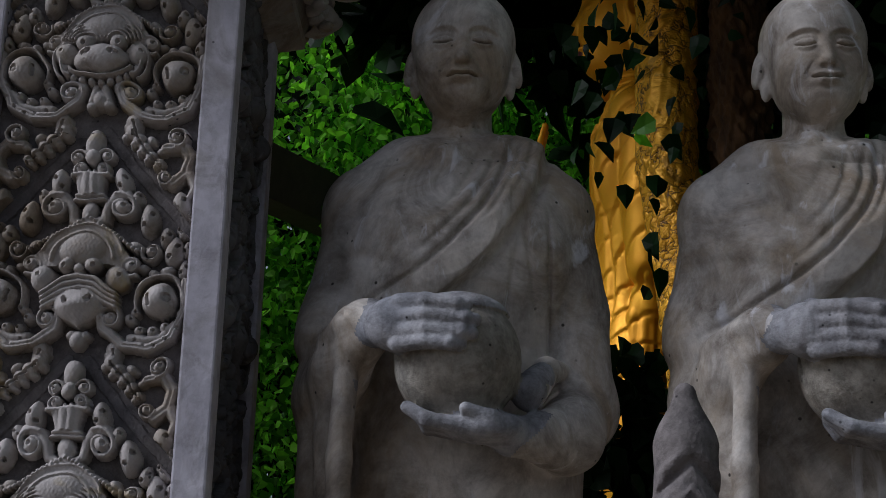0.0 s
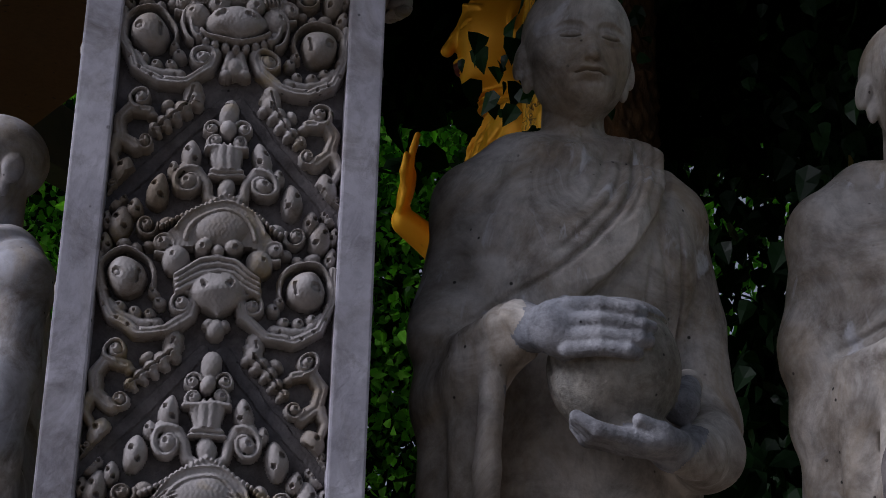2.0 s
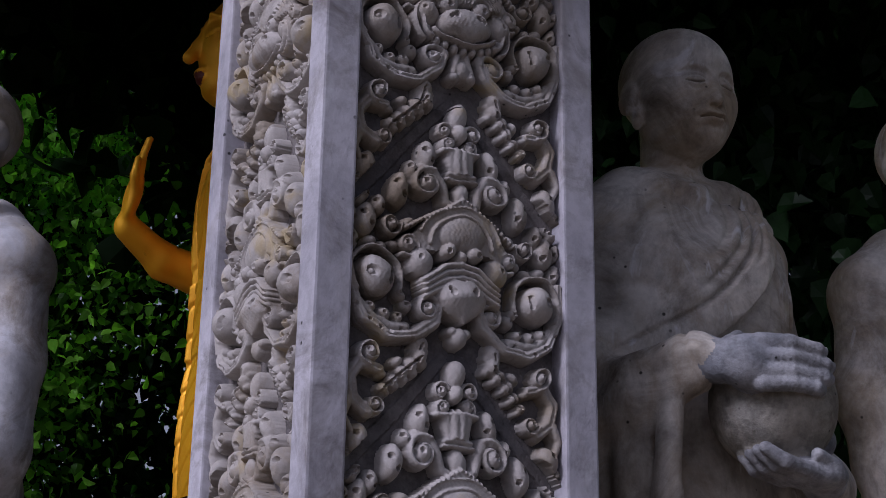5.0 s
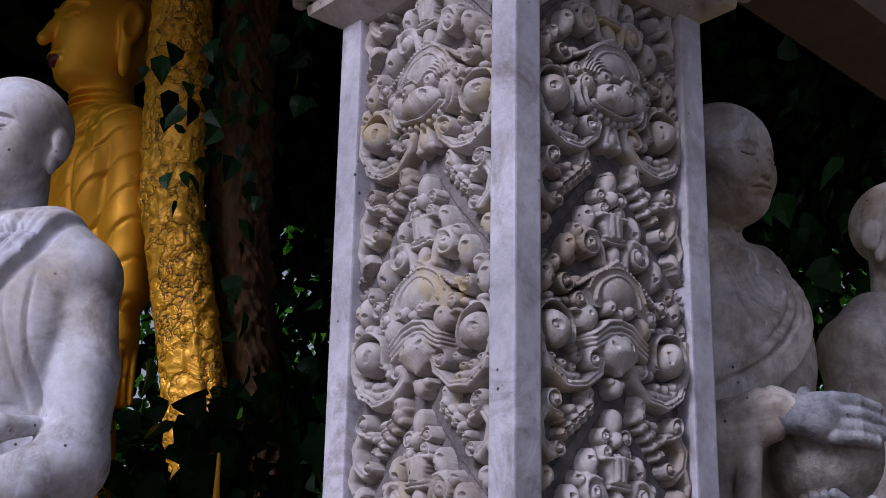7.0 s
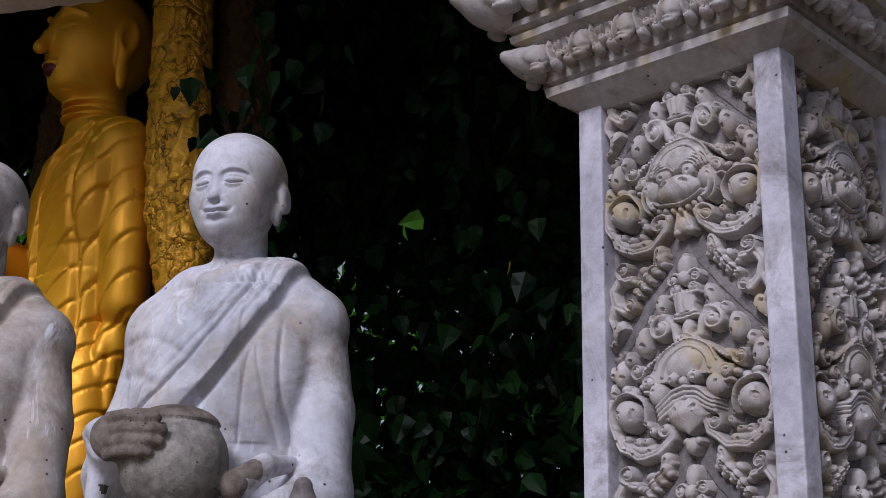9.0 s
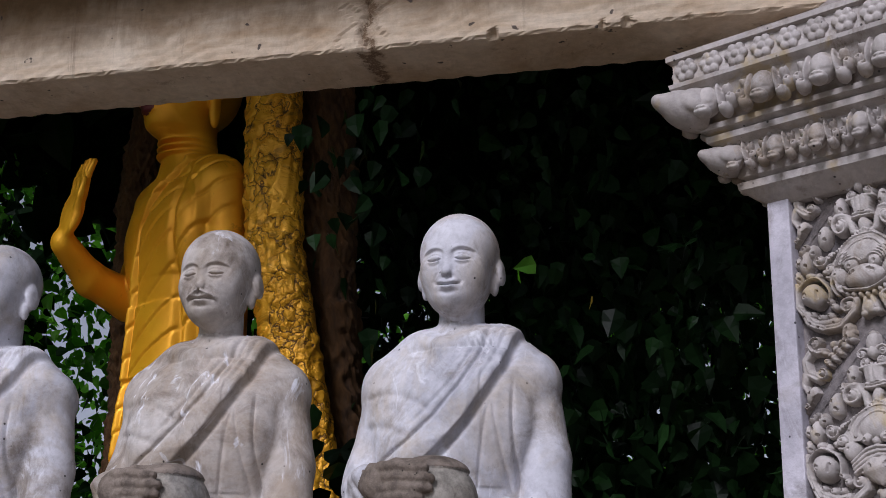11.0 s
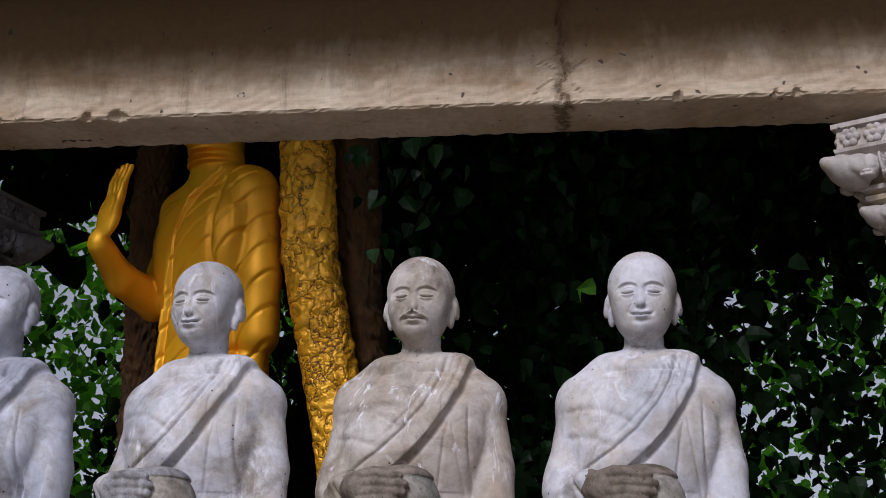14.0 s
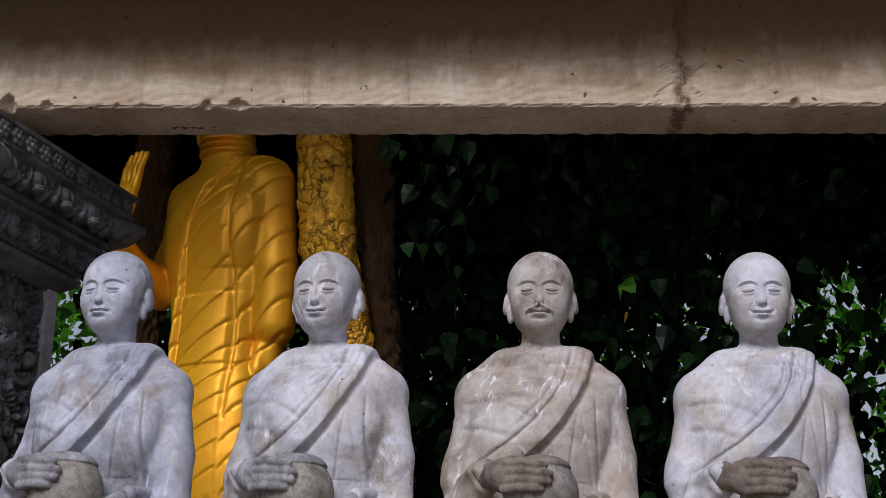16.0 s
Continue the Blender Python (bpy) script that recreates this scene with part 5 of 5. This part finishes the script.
trunk([(1.95, 3.66, 0), (1.88, 3.74, 2.2), (1.80, 3.86, 3.0), (1.70, 4.02, 3.9), (1.72, 4.12, 5.0), (1.8, 4.3, 6.8)], 0.160, 0.118, 0.018, 3, M_GOLD_BARK, "gold-painted trunk with crumpled bark", 0.12)
trunk([(2.30, 3.80, 0), (2.12, 3.86, 2.6), (2.02, 3.98, 3.9), (2.10, 4.2, 6.8)], 0.16, 0.10, 0.03, 5, M_SHADE_BARK, "gilded stem coloured dark brown for shade", 0.6)
trunk([(2.08, 5.60, 0), (2.00, 5.50, 3.4), (1.93, 5.47, 4.6), (2.1, 5.4, 6.8)], 0.11, 0.085, 0.03, 8, M_SHADE_BARK, "thin stem, its gilding darkened to brown for shade", 0.5)
for k in range(7):
    a = 2 * math.pi * k / 7 + 0.4
    p = np.array((1.9 + 0.2 * math.cos(a), 4.2 + 0.2 * math.sin(a), 6.2))
    q = p + (3.2 * math.cos(a), 2.8 * math.sin(a), 1.3)
    v, f4 = trunk_mesh([p, (p + q) / 2 + (0, 0, 0.5), q], 0.12, 0.05, 0.02, 20 + k, around=10, per=0.15)
    link_mesh("limb", v - shift, f4, M_BARK, tree)

# ---- foliage ----
LEAF_SHAPE = np.array([(0, 0, 0), (-0.42, 0.16, 0.06), (-0.36, 0.55, 0.07), (0, 1.12, -0.12), (0.36, 0.55, 0.07), (0.42, 0.16, 0.06), (0, 0.5, -0.03)])
LEAF_FACES = np.array([(0, 6, 2, 1), (6, 3, 2, 2), (0, 5, 4, 6), (6, 4, 3, 3)])


def leaf_cloud(name, at, size, rnd, material, droop=0.5, parent=None, origin=(0, 0, 0)):
    """Heart-shaped leaves at the given places; droop: how far they hang tip down."""
    n = len(at)
    tip = rnd.normal(size=(n, 3))
    tip[:, 2] -= droop * 2.2
    tip /= np.linalg.norm(tip, axis=1)[:, None]
    side = np.cross(tip, rnd.normal(size=(n, 3)))
    side /= np.linalg.norm(side, axis=1)[:, None] + 1e-9
    up = np.cross(side, tip)
    sz = (size * rnd.uniform(0.6, 1.3, n))[:, None, None]
    V = at[:, None, :] + sz * (LEAF_SHAPE[None, :, :1] * side[:, None] + LEAF_SHAPE[None, :, 1:2] * tip[:, None] + LEAF_SHAPE[None, :, 2:] * up[:, None]) - np.array(origin)
    k = 7 * np.arange(n)[:, None]
    tris = np.concatenate([k + np.array([t]) for t in ((0, 6, 1), (1, 6, 2), (6, 3, 2), (0, 5, 6), (5, 4, 6), (6, 4, 3))])
    me = bpy.data.meshes.new(name)
    me.from_pydata(V.reshape(-1, 3).tolist(), [], tris.tolist())
    me.materials.append(material)
    ob = new(name, me)
    ob.parent = parent
    return ob


def lumpy(rnd, n, lo, hi, clumps, spread):
    """Places gathered in clumps inside a box."""
    c = rnd.uniform(lo, hi, (clumps, 3))
    return c[rnd.randint(clumps, size=n)] + rnd.normal(size=(n, 3)) * spread


rnd = np.random.RandomState(11)
# crown over the shrine
n = 25000
a, r = rnd.uniform(0, 2 * np.pi, n), np.sqrt(rnd.uniform(0, 1, n))
at = np.stack([4.0 + 4.8 * r * np.cos(a), 3.9 + 4.6 * r * np.sin(a), 6.1 + 1.6 * (1 - r**2) + rnd.normal(size=n) * 0.4], 1)
ob = leaf_cloud("crown", at, 0.30, rnd, M_LEAF_SHADE, 0.2, tree, (1.8, 4.0, 0))
tagged(ob, "dense crown of heart-shaped leaves", kind="stuff")

# shrubs and low trees in the shade behind the shrine
at = np.concatenate([
    lumpy(rnd, 27000, (3.4, -0.6, 0.6), (7.0, 7.6, 6.4), 260, 0.38),
    lumpy(rnd, 9500, (2.6, 1.4, 0.6), (3.7, 6.8, 3.4), 90, 0.3),
])
open_side = at[:, 1] < 0.42 * at[:, 0] + 1.0
at = at[~open_side | (rnd.uniform(size=len(at)) < 0.30)]
ob = leaf_cloud("shade_shrubs", at, 0.108, rnd, M_LEAF_SHADE, 0.6)
tagged(ob, "dark shrubs and climbers in deep shade", "shrubs", "", "stuff")

# woods all round, thinner towards the open sky
n = 120000
th = rnd.uniform(radians(-48), radians(172), n)
rr = rnd.uniform(8.5, 14.0, n)
zz = rnd.uniform(0.2, 1.0, n) ** 0.9 * 11.0
at = np.stack([1.2 + rr * np.cos(th), 2.4 + rr * np.sin(th), zz], 1)
def lump(p, k, s):
    return np.sin(k * p[:, 0] + s) * np.sin(k * p[:, 1] + 2 * s) + np.sin(k * p[:, 2] + 3 * s) * np.sin(0.7 * k * (p[:, 0] + p[:, 1]) + s)
keep = lump(at, 1.5, 0.7) + 0.6 * lump(at, 3.1, 1.9) > -1.05
thin = (th > radians(95)) | (th < radians(24))
keep &= ~thin | (rnd.uniform(size=n) < 0.85)
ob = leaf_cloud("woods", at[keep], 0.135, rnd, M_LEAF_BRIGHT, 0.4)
tagged(ob, "sunlit green trees behind the shrine", "trees", "", "stuff")

# added hedge, unseen behind the walk, to block low skylight; open towards the light
n = 4200
th = rnd.uniform(radians(236), radians(312), n)
rr = rnd.uniform(10.0, 13.0, n)
at = np.stack([0.5 + rr * np.cos(th), 0.5 + rr * np.sin(th), rnd.uniform(0.3, 2.6, n)], 1)
ob = leaf_cloud("yard_hedge", at, 0.40, rnd, M_LEAF_SHADE, 0.4)
tagged(ob, "added dark hedge out of view that screens the low sky", "hedge", "", "stuff")

# bushes lit from behind, seen past the pillar
at = lumpy(rnd, 52000, (-3.8, 8.0, 0.8), (2.2, 10.8, 8.2), 240, 0.34)
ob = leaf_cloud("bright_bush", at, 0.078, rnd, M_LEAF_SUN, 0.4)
tagged(ob, "bright green leafy branches beyond the pillars", "branches", "", "stuff")
at = lumpy(rnd, 30000, (-4.4, 10.6, 0.4), (4.5, 12.4, 9.0), 260, 0.42)
ob = leaf_cloud("rear_thicket", at, 0.16, rnd, M_LEAF_SHADE, 0.4)
tagged(ob, "dark thicket behind the bright branches", "shrubs", "", "stuff")

# climber hanging over the gilded trunk
strands = []
for k in range(13):
    x, y, z = rnd.uniform(1.35, 2.7), rnd.uniform(2.7, 3.55), rnd.uniform(4.6, 6.2)
    for i in range(rnd.randint(10, 26)):
        x, y, z = x + rnd.normal() * 0.04, y + rnd.normal() * 0.04, z - rnd.uniform(0.05, 0.14)
        strands.append((x, y, z))
strands += list(np.array((1.32, 3.2, 3.95)) + rnd.normal(size=(36, 3)) * (0.11, 0.12, 0.22))
ob = leaf_cloud("hanging_climber", np.array(strands), 0.088, rnd, M_LEAF_SHADE, 1.0)
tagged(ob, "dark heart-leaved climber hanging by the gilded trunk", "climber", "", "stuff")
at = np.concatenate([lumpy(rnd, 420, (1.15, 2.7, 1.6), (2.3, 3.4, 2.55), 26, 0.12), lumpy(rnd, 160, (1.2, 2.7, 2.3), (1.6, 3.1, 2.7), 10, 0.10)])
ob = leaf_cloud("low_climber", at, 0.115, rnd, M_LEAF_SHADE, 0.6)
tagged(ob, "broad dark leaves round the foot of the tree", "climber", "", "stuff")
at = np.array([(1.65, 3.20, 2.86), (1.66, 3.22, 2.80), (1.60, 3.18, 2.74), (1.98, 2.9, 2.45), (1.42, 2.20, 3.38), (1.36, 2.24, 3.36), (1.9, 2.4, 2.5), (1.95, 2.45, 2.46)])
ob = leaf_cloud("young_leaves", at, 0.075, rnd, M_LEAF_BRIGHT, 0.5)
tagged(ob, "few light green young leaves in the shade", "leaves", "", "stuff")

# ---- plinth, kerb pieces, finials, far things ----
def wall_between(a, b, wide, z1, name, label):
    a, b = Vector(a), Vector(b)
    d = b - a
    bm = bmesh.new()
    box_bm(bm, (0, -wide / 2, 0), (d.length, wide / 2, z1 - 0.06), 0.006)
    box_bm(bm, (-0.0, -wide / 2 - 0.04, z1 - 0.06), (d.length, wide / 2 + 0.04, z1), 0.008)
    ob = part(name, bm, M_BEAM)
    ob.matrix_world = Matrix.Translation((a.x, a.y, 0)) @ Matrix.Rotation(math.atan2(d.y, d.x), 4, "Z")
    return tagged(ob, label, "wall", "", "structure")


p0, p1 = row_a(0.36, -0.262), row_a(3.30, -0.262)
wall_between((p0.x, p0.y, 0), (p1.x, p1.y, 0), 0.72, BASE_Z, "plinth_wall_west", "low stained wall that carries the monks")
wall_between((0.46, 0.225, 0), (3.6, 0.52, 0), 0.76, BASE_Z, "plinth_wall_south", "low stained wall that carries the monks in shade")


def antefix(x, y, z, turn, h=0.95):
    """A lotus-bud finial carved with overlapping scales."""
    f = Field((-0.11, (0.11, 0.004)), (-0.09, (0.09, 0.004)), (0.0, (0.97, 0.005)))
    f.add(f.cap((0, 0, 0.10), (0, 0, 0.50), 0.088, 0.080, 0.8), 0.02)
    f.tube([(0, 0, 0.50), (0, 0, 0.72), (0, 0, 0.86), (0, 0, 0.93)], 0.080, 0.016, 0.03, flat=0.8)
    gx, gy, gz = f.x, f.y, f.z
    on = smooth01((0.02 - gy) / 0.03) * smooth01((0.86 - gz) / 0.03)
    ph = (gz + 1.1 * np.abs(gx)) / 0.062
    fr = ph - np.floor(ph)
    mid = smooth01((0.046 - np.abs(gx)) / 0.006)
    f.d = f.d + 0.010 * np.exp(-((fr - 0.5) / 0.12) ** 2) * on * mid - 0.006 * np.exp(-((fr - 0.95) / 0.16) ** 2) * on * mid
    f.d = f.d + 0.012 * np.exp(-((np.abs(gx) - 0.050) / 0.005) ** 2) * on
    ph = gz / 0.06
    f.d = f.d + 0.010 * np.exp(-((ph - np.floor(ph) - 0.5) / 0.12) ** 2) * (1 - mid) * smooth01((0.05 - gy) / 0.03) * smooth01((0.80 - gz) / 0.03)
    f.floor(0.0)
    v, q = f.mesh()
    me = bpy.data.meshes.new("antefix")
    me.from_pydata(v.tolist(), [], q.tolist())
    me.polygons.foreach_set("use_smooth", [True] * len(me.polygons))
    me.materials.append(M_DARKENED_STONE)
    ob = new("antefix", me)
    ob.matrix_world = pose(x, y, z, 0, 0, turn)
    return tagged(ob, "carved leaf-shaped stone finial standing on the low wall", "finial", "stone finials")


antefix(1.141, -0.262, 1.06, 5)
p = row_a(0.763, 0.28)
antefix(p.x, p.y, 1.06, -63)
for x, y, turn in ((1.141, -0.262, 5), (p.x, p.y, -63)):
    bm = bmesh.new()
    box_bm(bm, (-0.13, -0.13, 0), (0.13, 0.13, 1.0), 0.01)
    box_bm(bm, (-0.15, -0.15, 1.0), (0.15, 0.15, 1.06), 0.01)
    ob = part("finial_post", bm, M_BEAM)
    ob.matrix_world = pose(x, y, 0, 0, 0, turn)
    tagged(ob, "short square concrete post under a stone finial", "post", "finial posts")

# slender gilded spire among the leaves
f = Field((-0.09, (0.09, 0.005)), (-0.09, (0.09, 0.005)), (0.0, (1.2, 0.007)))
f.add(f.cap((0, 0, 0.03), (0, 0, 0.3), 0.075, 0.055), 0.02)
f.add(f.cap((0, 0, 0.3), (0, 0, 1.17), 0.040, 0.006), 0.03)
for k in range(13):
    f.add(f.ell((0, 0, 0.36 + 0.05 * k), (0.046 - 0.0026 * k, 0.046 - 0.0026 * k, 0.014)), 0.006)
f.floor(0.0)
ob = link_mesh("gilded_spire", *f.mesh(), M_GOLD)
ob.matrix_world = pose(1.12, 2.56, 1.30)
tagged(ob, "thin gilded ringed spire among dark leaves", "spire")
bm = bmesh.new()
box_bm(bm, (-0.14, -0.14, 0), (0.14, 0.14, 1.3), 0.01)
ob = part("spire_post", bm, M_BEAM)
ob.matrix_world = pose(1.12, 2.56, 0)
tagged(ob, "square concrete post under the spire", "post")

# monk on the far side, and the wall under him
monk_statue("plain", 0.95, 6.85, 212.0, "shadowed stone monk on the far side of the shrine", M_MONK_WARM, 1.0, 1.5)
wall_between((-0.6, 6.9, 0), (2.6, 6.8, 0), 0.7, 1.5, "plinth_wall_north", "far low wall in shade")
# slanting concrete strut beyond
bm = bmesh.new()
a, b = Vector((-1.05, 6.2, 4.85)), Vector((0.25, 8.9, 5.0))
box_bm(bm, (-1.0, -0.12, -0.2), ((b - a).length + 1.5, 0.12, 0.2), 0.01)
M_MOSSY = plain_mat("mossy_concrete", (0.075, 0.072, 0.05), 0.9)
ob = part("far_beam", bm, M_MOSSY)
ob.matrix_world = Matrix.Translation(a) @ (b - a).to_track_quat("X", "Z").to_matrix().to_4x4()
tagged(ob, "mossy concrete beam beyond the pillars", "beam")

# one yellowed leaf caught in the climbers
ob = leaf_cloud("yellow_leaf", np.array([(2.5, 2.7, 3.6)]), 0.085, np.random.RandomState(2), plain_mat("yellow_leaf", (0.42, 0.28, 0.03)), 0.6)
tagged(ob, "single yellowed heart-shaped leaf in the climbers", "leaf")

bm = bmesh.new()
box_bm(bm, (-0.065, -0.065, 0), (0.065, 0.065, 4.55), 0.012)
box_bm(bm, (-0.10, -0.10, 4.40), (0.10, 0.10, 4.62), 0.012)
ob = part("far_post", bm, M_MOSSY)
ob.matrix_world = pose(-0.03, 7.3, 0, 0, 0, 12)
tagged(ob, "mossy square concrete post beyond the pillars", "post")
lamp = new("yard_lamp")
lamp.location = (0.06, 7.3, 4.62)
tagged(lamp, "small white bell-shaped yard lamp on a far post", "lamp")
bm = bmesh.new()
bmesh.ops.create_cone(bm, cap_ends=True, segments=20, radius1=0.035, radius2=0.028, depth=0.22)
bmesh.ops.translate(bm, verts=bm.verts, vec=(0, 0, 0.11))
part("stem", bm, plain_mat("lamp_metal", (0.12, 0.12, 0.12), 0.4, 0.6), lamp)
bm = bmesh.new()
bmesh.ops.create_uvsphere(bm, u_segments=20, v_segments=12, radius=0.085)
for v in bm.verts:
    v.co = (v.co.x * (1.0 if v.co.z < 0 else 0.8), v.co.y * (1.0 if v.co.z < 0 else 0.8), 0.31 + v.co.z)
part("shade", bm, plain_mat("lamp_glass", (0.75, 0.77, 0.82), 0.3), lamp, "white frosted shade", smooth=True)
